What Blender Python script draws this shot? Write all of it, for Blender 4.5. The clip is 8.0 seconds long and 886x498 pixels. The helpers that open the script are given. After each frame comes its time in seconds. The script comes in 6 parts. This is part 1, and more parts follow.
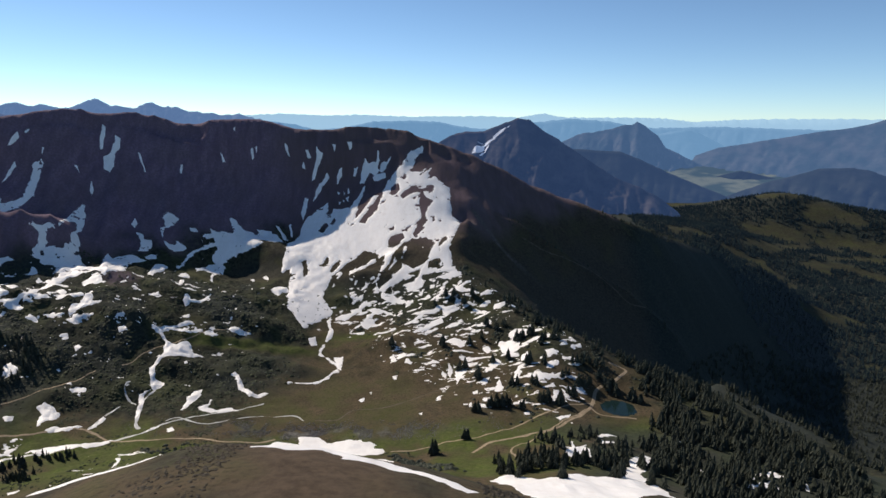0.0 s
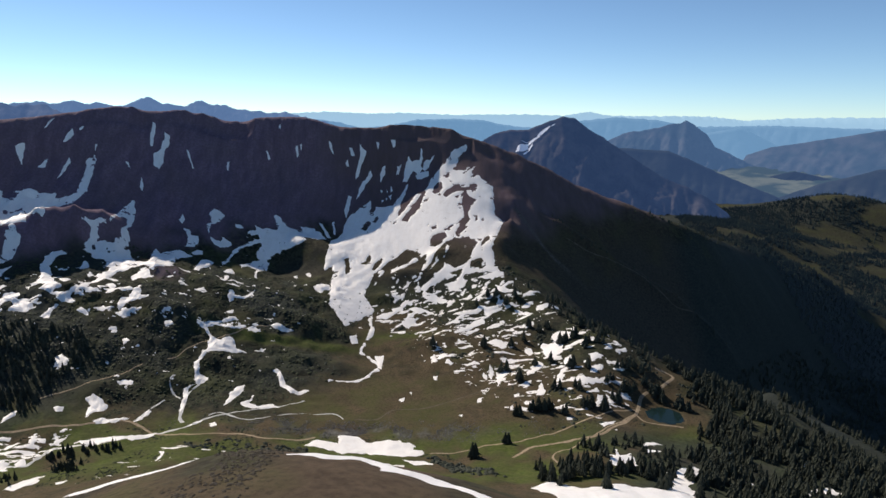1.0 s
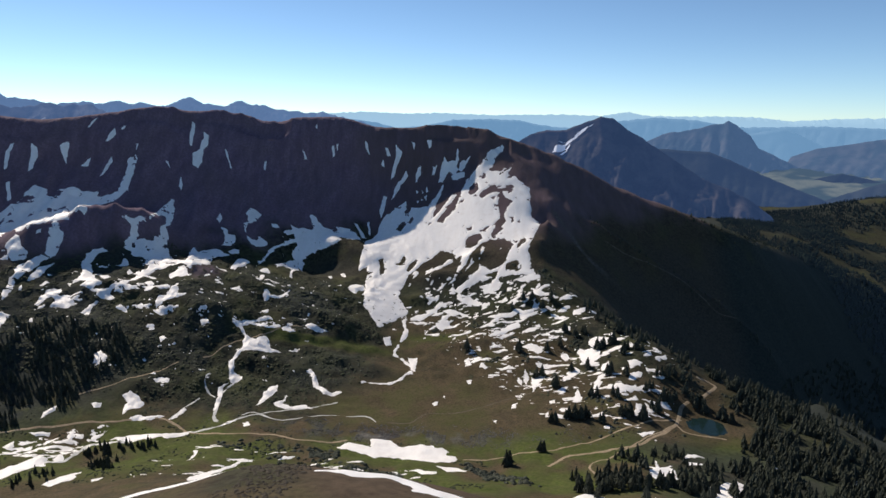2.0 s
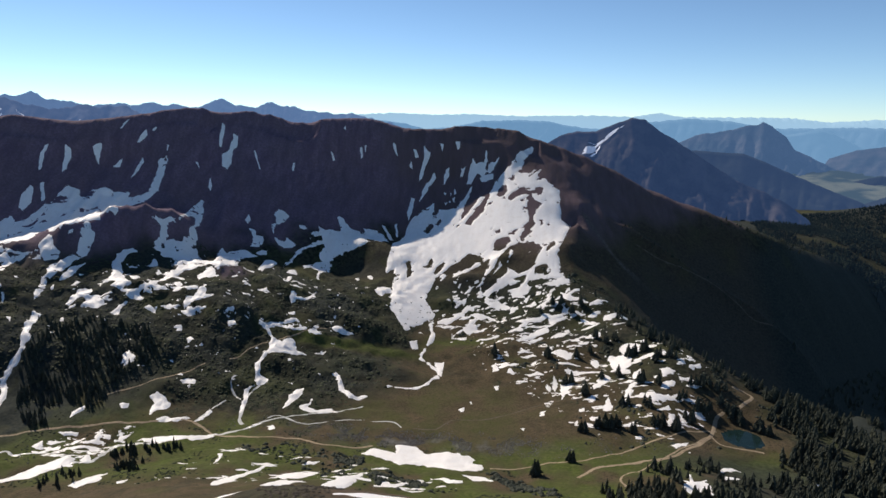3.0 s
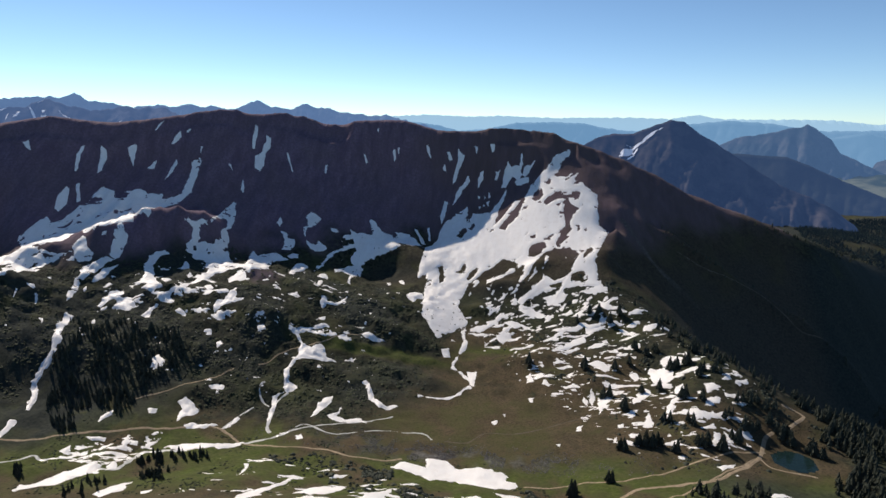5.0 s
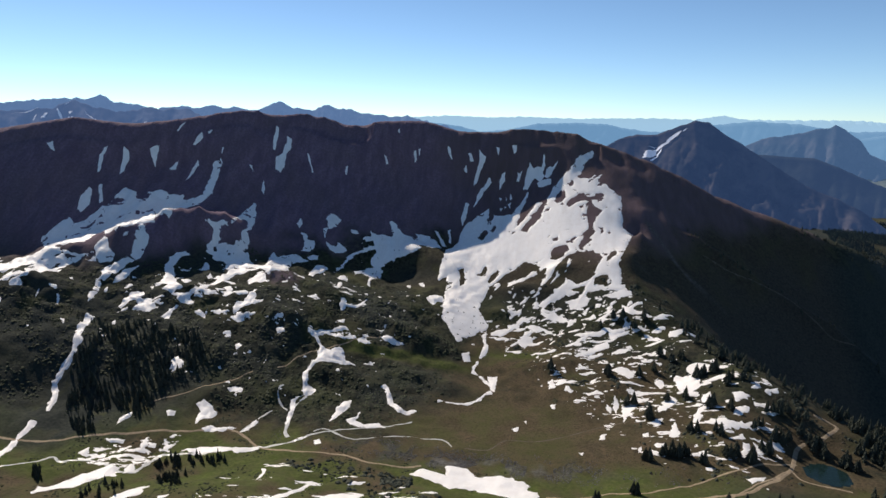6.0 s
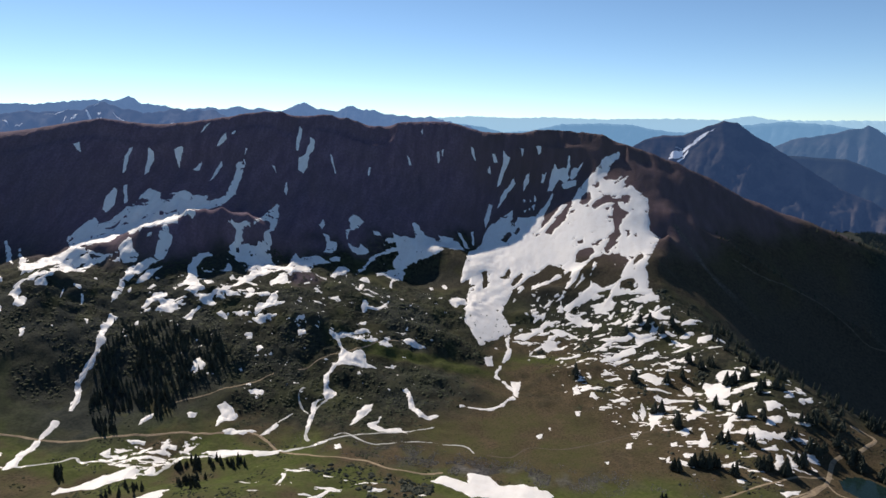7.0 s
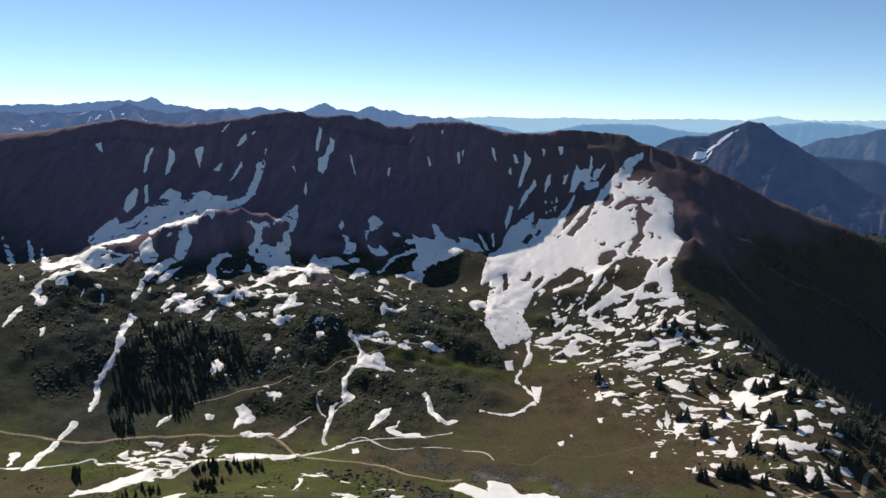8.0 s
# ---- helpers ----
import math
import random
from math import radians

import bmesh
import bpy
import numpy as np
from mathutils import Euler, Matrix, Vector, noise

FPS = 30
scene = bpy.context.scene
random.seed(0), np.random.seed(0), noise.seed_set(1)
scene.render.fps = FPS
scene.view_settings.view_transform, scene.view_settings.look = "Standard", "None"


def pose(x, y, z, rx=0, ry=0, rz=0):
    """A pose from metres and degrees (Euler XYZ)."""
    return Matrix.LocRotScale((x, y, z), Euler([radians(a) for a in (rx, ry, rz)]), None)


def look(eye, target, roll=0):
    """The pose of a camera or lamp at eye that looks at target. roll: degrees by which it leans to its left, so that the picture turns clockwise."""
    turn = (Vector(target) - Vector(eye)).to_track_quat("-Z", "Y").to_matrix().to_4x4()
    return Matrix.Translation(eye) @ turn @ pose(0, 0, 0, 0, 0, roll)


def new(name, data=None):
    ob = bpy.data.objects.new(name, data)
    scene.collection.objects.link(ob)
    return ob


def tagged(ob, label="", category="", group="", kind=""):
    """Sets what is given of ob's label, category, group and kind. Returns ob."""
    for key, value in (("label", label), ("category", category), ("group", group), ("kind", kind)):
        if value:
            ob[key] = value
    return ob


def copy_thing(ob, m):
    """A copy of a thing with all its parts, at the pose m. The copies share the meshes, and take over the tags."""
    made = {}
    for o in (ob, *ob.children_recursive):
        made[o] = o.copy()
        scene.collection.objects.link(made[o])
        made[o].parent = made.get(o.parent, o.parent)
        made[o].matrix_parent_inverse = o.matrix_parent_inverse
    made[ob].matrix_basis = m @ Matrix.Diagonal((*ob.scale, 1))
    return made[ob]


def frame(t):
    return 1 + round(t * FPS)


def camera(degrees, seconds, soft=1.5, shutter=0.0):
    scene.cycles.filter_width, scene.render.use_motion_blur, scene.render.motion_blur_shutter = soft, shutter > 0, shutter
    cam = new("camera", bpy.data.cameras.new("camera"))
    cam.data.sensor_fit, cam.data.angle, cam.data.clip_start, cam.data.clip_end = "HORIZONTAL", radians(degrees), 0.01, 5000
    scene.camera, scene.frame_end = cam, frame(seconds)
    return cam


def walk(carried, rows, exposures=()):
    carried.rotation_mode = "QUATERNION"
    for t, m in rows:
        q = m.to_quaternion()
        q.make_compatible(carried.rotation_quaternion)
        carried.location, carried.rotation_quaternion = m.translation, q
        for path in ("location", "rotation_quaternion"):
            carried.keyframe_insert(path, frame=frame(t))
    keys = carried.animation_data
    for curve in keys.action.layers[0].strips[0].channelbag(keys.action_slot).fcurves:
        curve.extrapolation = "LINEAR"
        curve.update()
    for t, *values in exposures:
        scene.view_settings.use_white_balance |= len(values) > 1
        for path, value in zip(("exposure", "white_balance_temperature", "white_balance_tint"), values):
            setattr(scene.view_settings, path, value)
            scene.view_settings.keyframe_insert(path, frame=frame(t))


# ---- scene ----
cam = camera(67.0, 8.0)
# seconds, eye x, y, z, yaw, pitch, roll
ROWS = [
    (0.0, 0.46, 0.20, 288.14, 0.012, -13.125, -0.467),
    (0.5, 0.10, 4.14, 287.94, 1.818, -13.233, -0.464),
    (1.0, -0.48, 8.45, 287.66, 3.682, -13.299, -0.418),
    (1.5, -1.26, 13.08, 287.47, 5.225, -13.324, -0.413),
    (3.0, -3.32, 28.59, 287.08, 9.173, -13.231, -0.247),
    (3.5, -4.27, 33.69, 287.01, 9.835, -13.203, -0.242),
    (4.0, -5.44, 38.89, 286.90, 10.553, -13.172, -0.223),
    (4.5, -6.81, 43.84, 286.73, 11.247, -13.127, -0.215),
    (6.0, -10.88, 59.02, 286.10, 13.803, -13.026, -0.103),
    (6.5, -12.24, 64.02, 285.64, 14.787, -12.975, -0.004),
    (7.0, -13.74, 68.77, 285.45, 15.785, -12.961, 0.048),
    (7.5, -15.51, 73.53, 285.30, 16.684, -12.952, 0.077),
    (8.0, -17.44, 78.10, 284.96, 17.469, -12.932, 0.135),
]
walk(cam, [(t, pose(x, y, z, 0, 0, yaw) @ pose(0, 0, 0, 90 + pitch) @ pose(0, 0, 0, 0, 0, -roll)) for t, x, y, z, yaw, pitch, roll in ROWS],
     [(0.0, 0.0, 6300, 12), (8.0, 0.0, 6300, 12)])

# ---- light: a clear morning, the sun to the left beyond the ridge ----
SUN_TO = Vector((-0.582, 0.524, 0.622)).normalized()
world = bpy.data.worlds.new("sky")
scene.world = world
world.use_nodes = True
wn = world.node_tree.nodes
sky = wn.new("ShaderNodeTexSky")
sky.sky_type = "NISHITA"
sky.sun_disc = False
sky.sun_elevation = math.asin(SUN_TO.z)
sky.sun_rotation = math.atan2(SUN_TO.x, SUN_TO.y)
sky.altitude = 3300
sky.air_density, sky.dust_density, sky.ozone_density = 0.8, 0.35, 1.6
wn["Background"].inputs["Strength"].default_value = 0.121
air = wn.new("ShaderNodeMix")
air.data_type, air.blend_type = "RGBA", "MULTIPLY"
air.inputs[0].default_value, air.inputs[7].default_value = 1.0, (0.895, 0.99, 0.965, 1.0)
# the far horizon lies below this high viewpoint
dip = wn.new("ShaderNodeMapping")
dip.inputs["Rotation"].default_value = (radians(2.0), 0, 0)
world.node_tree.links.new(wn.new("ShaderNodeTexCoord").outputs["Generated"], dip.inputs["Vector"])
world.node_tree.links.new(dip.outputs[0], sky.inputs["Vector"])
world.node_tree.links.new(sky.outputs[0], air.inputs[6])
world.node_tree.links.new(air.outputs[2], wn["Background"].inputs["Color"])
sun = new("sun", bpy.data.lights.new("sun", "SUN"))
sun.data.energy, sun.data.angle, sun.data.color = 4.65, radians(0.55), (1.0, 0.87, 0.70)
sun.matrix_world = look(SUN_TO * 1000, (0, 0, 0))


# ---- materials ----
def material(name, rough=0.9, specular=0.2):
    m = bpy.data.materials.new(name)
    m.use_nodes = True
    nt = m.node_tree
    b = nt.nodes["Principled BSDF"]
    b.inputs["Roughness"].default_value = rough
    b.inputs["Specular IOR Level"].default_value = specular
    return m, nt, b


def node(nt, kind, **values):
    n = nt.nodes.new(kind)
    for key, value in values.items():
        n.inputs[key.replace("_", " ")].default_value = value
    return n


def place(nt, sx=1, sy=1, sz=1):
    geo = nt.nodes.new("ShaderNodeNewGeometry")
    mp = nt.nodes.new("ShaderNodeMapping")
    mp.inputs["Scale"].default_value = (sx, sy, sz)
    nt.links.new(geo.outputs["Position"], mp.inputs["Vector"])
    return mp.outputs[0]


def speckle(nt, size, detail=5.0, at=None, lo=0.35, hi=0.65, rough=0.6):
    """Noise with lumps of about that size in metres, spread from 0 to 1."""
    n = node(nt, "ShaderNodeTexNoise", Scale=1.0 / size, Detail=detail, Roughness=rough)
    nt.links.new(at or place(nt), n.inputs["Vector"])
    r = nt.nodes.new("ShaderNodeMapRange")
    r.inputs["From Min"].default_value, r.inputs["From Max"].default_value = lo, hi
    nt.links.new(n.outputs["Fac"], r.inputs["Value"])
    return r.outputs[0]


def blend(nt, fac, a, b, mode="MIX"):
    n = nt.nodes.new("ShaderNodeMix")
    n.data_type, n.blend_type = "RGBA", mode
    for socket, value in ((n.inputs[0], fac), (n.inputs[6], a), (n.inputs[7], b)):
        if isinstance(value, tuple):
            socket.default_value = (*value, 1.0)
        elif isinstance(value, (int, float)):
            socket.default_value = value
        else:
            nt.links.new(value, socket)
    return n.outputs[2]


def sums(nt, op, a, b):
    n = nt.nodes.new("ShaderNodeMath")
    n.operation, n.use_clamp = op, True
    for socket, value in ((n.inputs[0], a), (n.inputs[1], b)):
        if isinstance(value, (int, float)):
            socket.default_value = value
        else:
            nt.links.new(value, socket)
    return n.outputs[0]


def bumped(nt, bsdf, height, strength, distance):
    n = node(nt, "ShaderNodeBump", Strength=strength, Distance=distance)
    nt.links.new(height, n.inputs["Height"])
    nt.links.new(n.outputs[0], bsdf.inputs["Normal"])


def attribute(nt, name):
    n = nt.nodes.new("ShaderNodeAttribute")
    n.attribute_name = name
    return n.outputs["Fac"]


def ground_material():
    m, nt, b = material("alpine_ground", 0.95, 0.1)
    fine, mid, big = speckle(nt, 3.0, 6), speckle(nt, 14, 6), speckle(nt, 60, 5)
    streak = speckle(nt, 9, 6, place(nt, 1.0, 0.35, 0.12))
    # turf: dry brown with green flushes
    turf = blend(nt, mid, (0.086, 0.066, 0.040), (0.124, 0.091, 0.060))
    turf = blend(nt, sums(nt, "MULTIPLY", fine, 0.5), turf, (0.058, 0.056, 0.026))
    turf = blend(nt, sums(nt, "MULTIPLY", speckle(nt, 34, 5, None, 0.45, 0.7), 0.45), turf, (0.044, 0.040, 0.022))
    turf = blend(nt, sums(nt, "MULTIPLY", speckle(nt, 1.6, 6, None, 0.48, 0.62), 0.65), turf, (0.026, 0.023, 0.015))
    green = blend(nt, fine, (0.048, 0.070, 0.015), (0.094, 0.114, 0.032))
    green = blend(nt, sums(nt, "MULTIPLY", mid, 0.55), green, (0.066, 0.062, 0.032))
    turf = blend(nt, attribute(nt, "green"), turf, green)
    # dwarf willow and heath
    tuft = speckle(nt, 5.0, 6, None, 0.44, 0.58, 0.65)
    brush = blend(nt, tuft, (0.011, 0.015, 0.011), (0.054, 0.056, 0.034))
    brush = blend(nt, sums(nt, "MULTIPLY", mid, 0.6), brush, (0.032, 0.034, 0.028))
    brush = blend(nt, sums(nt, "MULTIPLY", speckle(nt, 42, 6, None, 0.5, 0.62), 0.55), brush, (0.056, 0.066, 0.028))
    c = blend(nt, attribute(nt, "brush"), turf, brush)
    # red-brown rock with scree streaks, haze painted in as a paler purple
    rock = blend(nt, streak, (0.128, 0.094, 0.142), (0.214, 0.154, 0.212))
    rock = blend(nt, sums(nt, "MULTIPLY", big, 0.5), rock, (0.140, 0.108, 0.120))
    rock = blend(nt, sums(nt, "MULTIPLY", fine, 0.5), rock, (0.094, 0.070, 0.080))
    c = blend(nt, attribute(nt, "rock"), c, rock)
    scree = blend(nt, fine, (0.075, 0.074, 0.078), (0.19, 0.185, 0.185))
    c = blend(nt, attribute(nt, "scree"), c, scree)
    # dark forest floor, also the colour for shade painted on open ground
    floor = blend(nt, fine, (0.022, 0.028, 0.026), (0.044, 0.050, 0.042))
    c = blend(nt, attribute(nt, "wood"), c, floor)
    soil = blend(nt, fine, (0.066, 0.049, 0.034), (0.105, 0.078, 0.054))
    c = blend(nt, attribute(nt, "soil"), c, soil)
    nt.links.new(c, b.inputs["Base Color"])
    bumped(nt, b, sums(nt, "ADD", sums(nt, "MULTIPLY", fine, 0.5), sums(nt, "MULTIPLY", mid, 0.5)), 0.4, 0.9)
    return m


def snow_material():
    m, nt, b = material("summer_snow", 0.55, 0.3)
    dirt = speckle(nt, 7, 7, lo=0.5, hi=0.85)
    run = speckle(nt, 5, 6, place(nt, 1.0, 0.16, 0.16), 0.42, 0.8)
    c = blend(nt, sums(nt, "MULTIPLY", dirt, 0.35), (0.88, 0.87, 0.86), (0.60, 0.54, 0.49))
    c = blend(nt, sums(nt, "MULTIPLY", run, 0.28), c, (0.62, 0.59, 0.55))
    nt.links.new(c, b.inputs["Base Color"])
    bumped(nt, b, sums(nt, "ADD", sums(nt, "MULTIPLY", speckle(nt, 2.5, 5), 0.4), sums(nt, "MULTIPLY", run, 0.5)), 0.09, 0.4)
    return m


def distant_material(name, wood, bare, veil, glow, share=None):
    """Land kilometres away: its own colours, with the blue haze of the air painted in as emission."""
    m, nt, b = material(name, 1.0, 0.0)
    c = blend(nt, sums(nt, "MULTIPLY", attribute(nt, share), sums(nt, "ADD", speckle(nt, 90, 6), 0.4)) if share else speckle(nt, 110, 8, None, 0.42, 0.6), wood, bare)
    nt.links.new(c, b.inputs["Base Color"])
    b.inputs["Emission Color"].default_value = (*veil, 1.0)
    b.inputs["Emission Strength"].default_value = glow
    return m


MAT_GROUND = ground_material()
MAT_SNOW = snow_material()
# veil and glow: colour and strength of the painted haze
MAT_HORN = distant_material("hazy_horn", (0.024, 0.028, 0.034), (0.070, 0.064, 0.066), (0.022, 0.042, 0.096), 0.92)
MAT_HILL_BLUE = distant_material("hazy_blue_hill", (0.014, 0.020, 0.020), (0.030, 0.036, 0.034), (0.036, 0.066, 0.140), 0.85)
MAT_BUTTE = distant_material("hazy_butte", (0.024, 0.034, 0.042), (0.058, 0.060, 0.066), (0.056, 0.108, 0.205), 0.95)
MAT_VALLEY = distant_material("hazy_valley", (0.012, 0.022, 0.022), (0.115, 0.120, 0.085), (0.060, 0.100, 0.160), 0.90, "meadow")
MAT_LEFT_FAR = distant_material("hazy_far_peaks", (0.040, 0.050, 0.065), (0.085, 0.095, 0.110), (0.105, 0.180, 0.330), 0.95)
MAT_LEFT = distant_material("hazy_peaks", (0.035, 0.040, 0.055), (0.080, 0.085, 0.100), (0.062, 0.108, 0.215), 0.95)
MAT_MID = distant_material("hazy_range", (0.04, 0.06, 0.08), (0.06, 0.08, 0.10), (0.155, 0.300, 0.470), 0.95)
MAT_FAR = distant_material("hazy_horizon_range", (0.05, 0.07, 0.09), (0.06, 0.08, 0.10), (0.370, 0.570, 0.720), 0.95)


def water_material(name, colour, rough):
    m, nt, b = material(name, rough, 0.18)
    c = blend(nt, speckle(nt, 6, 4), colour, tuple(k * 0.75 for k in colour))
    nt.links.new(c, b.inputs["Base Color"])
    bumped(nt, b, speckle(nt, 0.8, 4), 0.15, 0.1)
    return m


def dirt_material(name, dark, light):
    m, nt, b = material(name, 0.95, 0.1)
    c = blend(nt, speckle(nt, 2.5, 6), dark, light)
    c = blend(nt, sums(nt, "MULTIPLY", speckle(nt, 18, 4), 0.4), c, tuple(k * 0.7 for k in dark))
    nt.links.new(c, b.inputs["Base Color"])
    bumped(nt, b, speckle(nt, 1.2, 5), 0.5, 0.3)
    return m


def leaf_material(name, dark, light):
    m, nt, b = material(name, 0.8, 0.15)
    geo = nt.nodes.new("ShaderNodeNewGeometry")
    info = nt.nodes.new("ShaderNodeObjectInfo")
    pick = sums(nt, "ADD", sums(nt, "MULTIPLY", geo.outputs["Random Per Island"], 0.6), sums(nt, "MULTIPLY", info.outputs["Random"], 0.4))
    c = blend(nt, pick, dark, light)
    c = blend(nt, sums(nt, "MULTIPLY", speckle(nt, 0.9, 4), 0.4), c, tuple(k * 0.5 for k in dark))
    nt.links.new(c, b.inputs["Base Color"])
    return m


MAT_CREEK = water_material("meltwater", (0.62, 0.63, 0.62), 0.3)
MAT_POND = water_material("pond_water", (0.012, 0.028, 0.029), 0.12)
MAT_TRACK = dirt_material("pale_dirt", (0.27, 0.21, 0.145), (0.42, 0.345, 0.24))
MAT_TRAIL = dirt_material("worn_turf", (0.09, 0.078, 0.06), (0.15, 0.128, 0.10))
MAT_NEEDLES = leaf_material("conifer_needles", (0.037, 0.046, 0.035), (0.082, 0.090, 0.067))
MAT_BARK = dirt_material("conifer_bark", (0.06, 0.045, 0.035), (0.11, 0.085, 0.065))
MAT_WILLOW = leaf_material("willow_leaves", (0.026, 0.036, 0.020), (0.066, 0.076, 0.042))
MAT_ROCK = dirt_material("grey_rock", (0.09, 0.088, 0.09), (0.20, 0.195, 0.19))
MAT_HEATH = leaf_material("dry_heath", (0.036, 0.031, 0.023), (0.074, 0.062, 0.045))
# far woods and far snow glow faintly blue too, as painted haze
MAT_FARWOOD = distant_material("hazy_far_forest", (0.012, 0.018, 0.014), (0.026, 0.034, 0.024), (0.018, 0.034, 0.062), 0.18)
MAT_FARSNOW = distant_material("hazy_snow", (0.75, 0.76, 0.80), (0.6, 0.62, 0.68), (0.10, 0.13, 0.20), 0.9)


# ---- terrain: one height field drawn from ridge, foot and stream lines ----
def lattice(ix, iy, seed):
    """A repeatable random number from 0 to 1 for each lattice corner."""
    n = (ix.astype(np.int64) * 374761393 + iy.astype(np.int64) * 668265263 + seed * 2147483647) & 0xFFFFFFFF
    n = ((n ^ (n >> 13)) * 1274126177) & 0xFFFFFFFF
    n = ((n ^ (n >> 15)) * 2246822519) & 0xFFFFFFFF
    return ((n ^ (n >> 16)) & 0xFFFFFF) / float(0xFFFFFF)


def grain(x, y, size, seed=0):
    """Smooth noise from -1 to 1 with bumps of about that size in metres."""
    x, y = np.asarray(x, float) / size, np.asarray(y, float) / size
    ix, iy = np.floor(x), np.floor(y)
    fx, fy = x - ix, y - iy
    sx, sy = fx * fx * fx * (fx * (fx * 6 - 15) + 10), fy * fy * fy * (fy * (fy * 6 - 15) + 10)

    def corner(dx, dy):
        a = lattice(ix + dx, iy + dy, seed) * 2 * math.pi
        return np.cos(a) * (fx - dx) + np.sin(a) * (fy - dy)

    low = corner(0, 0) * (1 - sx) + corner(1, 0) * sx
    high = corner(0, 1) * (1 - sx) + corner(1, 1) * sx
    return (low * (1 - sy) + high * sy) * 1.5


def fractal(x, y, size, octaves=4, seed=0, gain=0.5):
    total, amount = 0.0, 1.0
    for k in range(octaves):
        total = total + amount * grain(x, y, size / 2 ** k, seed + 17 * k)
        amount *= gain
    return total


def along(points, step):
    """Points every step metres along a line of (x, y, z)."""
    out = []
    for a, b in zip(points[:-1], points[1:]):
        a, b = np.array(a, float), np.array(b, float)
        n = max(1, int(np.hypot(*(b - a)[:2]) / step))
        out += [a + (b - a) * k / n for k in range(n)]
    return out + [np.array(points[-1], float)]


# the crest of the cirque, from the far shoulder to the snow peak
CREST = [(-1700, 480, 190), (-1150, 680, 212), (-862, 782, 226), (-814, 815, 233), (-787, 834, 241), (-744, 864, 251), (-722, 882, 246), (-682, 905, 238),
         (-653, 924, 243), (-606, 953, 250), (-578, 973, 257), (-564, 981, 260), (-532, 998, 260), (-522, 1004, 253), (-514, 1009, 249), (-505, 1022, 253),
         (-474, 1051, 255), (-451, 1063, 250), (-421, 1068, 238), (-384, 1070, 233), (-370, 1072, 242), (-335, 1079, 241), (-293, 1085, 242), (-252, 1091, 230), (-228, 1094, 226), (-178, 1098, 227), (-156, 1098, 232), (-128, 1118, 232), (-90, 1111, 231), (-58, 1100, 226), (-41, 1098, 215), (-24, 1097, 213)]
# the ridge that runs down from the peak to the forest
FALL = [(-24, 1097, 213), (-3, 1098, 206), (33, 1099, 194), (77, 1101, 175), (120, 1102, 152), (163, 1104, 131), (206, 1106, 112), (250, 1107, 96), (296, 1114, 80),
        (361, 1139, 54), (471, 1306, 6), (553, 1433, -33), (604, 1484, -58), (688, 1564, -98), (777, 1604, -123), (899, 1660, -205), (990, 1678, -262)]
LINES = [CREST, FALL]
# the steep drop just under the crest
LINES.append([(x + 7, y - 13, z - 17) for x, y, z in CREST if -1200 < x < -430])
LINES.append([(x + 9, y - 11, z - 15) for x, y, z in FALL if -20 < x < 300])
# where the rock wall ends and the snow aprons begin
LINES.append([(-900, 690, 122), (-800, 680, 98), (-750, 695, 95), (-690, 742, 120)])
LINES.append([(-445, 832, 81), (-405, 842, 76)])
LINES.append([(-700, 850, 196), (-668, 880, 190), (-600, 908, 186), (-535, 925, 188), (-476, 972, 184), (-400, 1012, 176), (-330, 1043, 170), (-250, 1058, 168), (-185, 1052, 152), (-125, 1064, 166), (-90, 1076, 178)])
LINES.append([(-690, 712, 98), (-650, 735, 110), (-600, 780, 122), (-565, 815, 129), (-530, 845, 130), (-474, 880, 126), (-420, 890, 104), (-373, 910, 102), (-299, 970, 100), (-262, 962, 80), (-215, 950, 79), (-190, 900, 60)])
LINES.append([(-292, 915, 70), (-276, 926, 77), (-262, 928, 78), (-240, 915, 72), (-205, 905, 66)])
LINES.append([(-300, 893, 50), (-278, 902, 49), (-258, 902, 48), (-232, 888, 48), (-208, 880, 50)])
# the moraine shelf with the bright snow rim
LINES.append([(-640, 690, 107), (-618, 703, 112), (-580, 737, 130), (-545, 776, 146), (-515, 803, 144), (-490, 825, 132)])
LINES.append([(-625, 672, 92), (-608, 692, 94), (-552, 734, 100), (-490, 795, 98)])
# benches of the basin
LINES.append([(-440, 750, 78), (-385, 718, 70), (-298, 746, 52), (-250, 790, 46), (-210, 811, 37)])
LINES.append([(-609, 626, 99), (-538, 627, 57), (-470, 650, 54), (-368, 632, 35), (-300, 660, 25), (-221, 704, 21), (-170, 740, 12)])
LINES.append([(-650, 545, 80), (-591, 554, 64), (-547, 575, 58), (-448, 575, 30), (-412, 593, 28)])
LINES.append([(-498, 535, 18), (-450, 525, 10), (-398, 488, 2), (-365, 502, 0), (-315, 539, -1), (-282, 600, 1), (-239, 589, 0), (-178, 623, -4), (-115, 702, -3), (-144, 784, 13)])
LINES.append([(-500, 450, 12), (-430, 440, 6), (-330, 460, 2), (-211, 560, -1), (-126, 523, -4), (-78, 609, -5), (10, 655, 0), (15, 682, 8), (-1, 762, 23)])
LINES.append([(-90, 520, -3), (-6, 505, 2), (29, 569, 5), (60, 540, 5)])
# the snow cone under the peak
LINES.append([(-150, 850, 36), (-100, 930, 84), (-72, 1000, 130), (-50, 1064, 176)])
LINES.append([(-60, 820, 30), (24, 815, 48), (39, 999, 132), (24, 1060, 172)])
LINES.append([(-100, 800, 18), (-50, 770, 17), (79, 774, 37)])
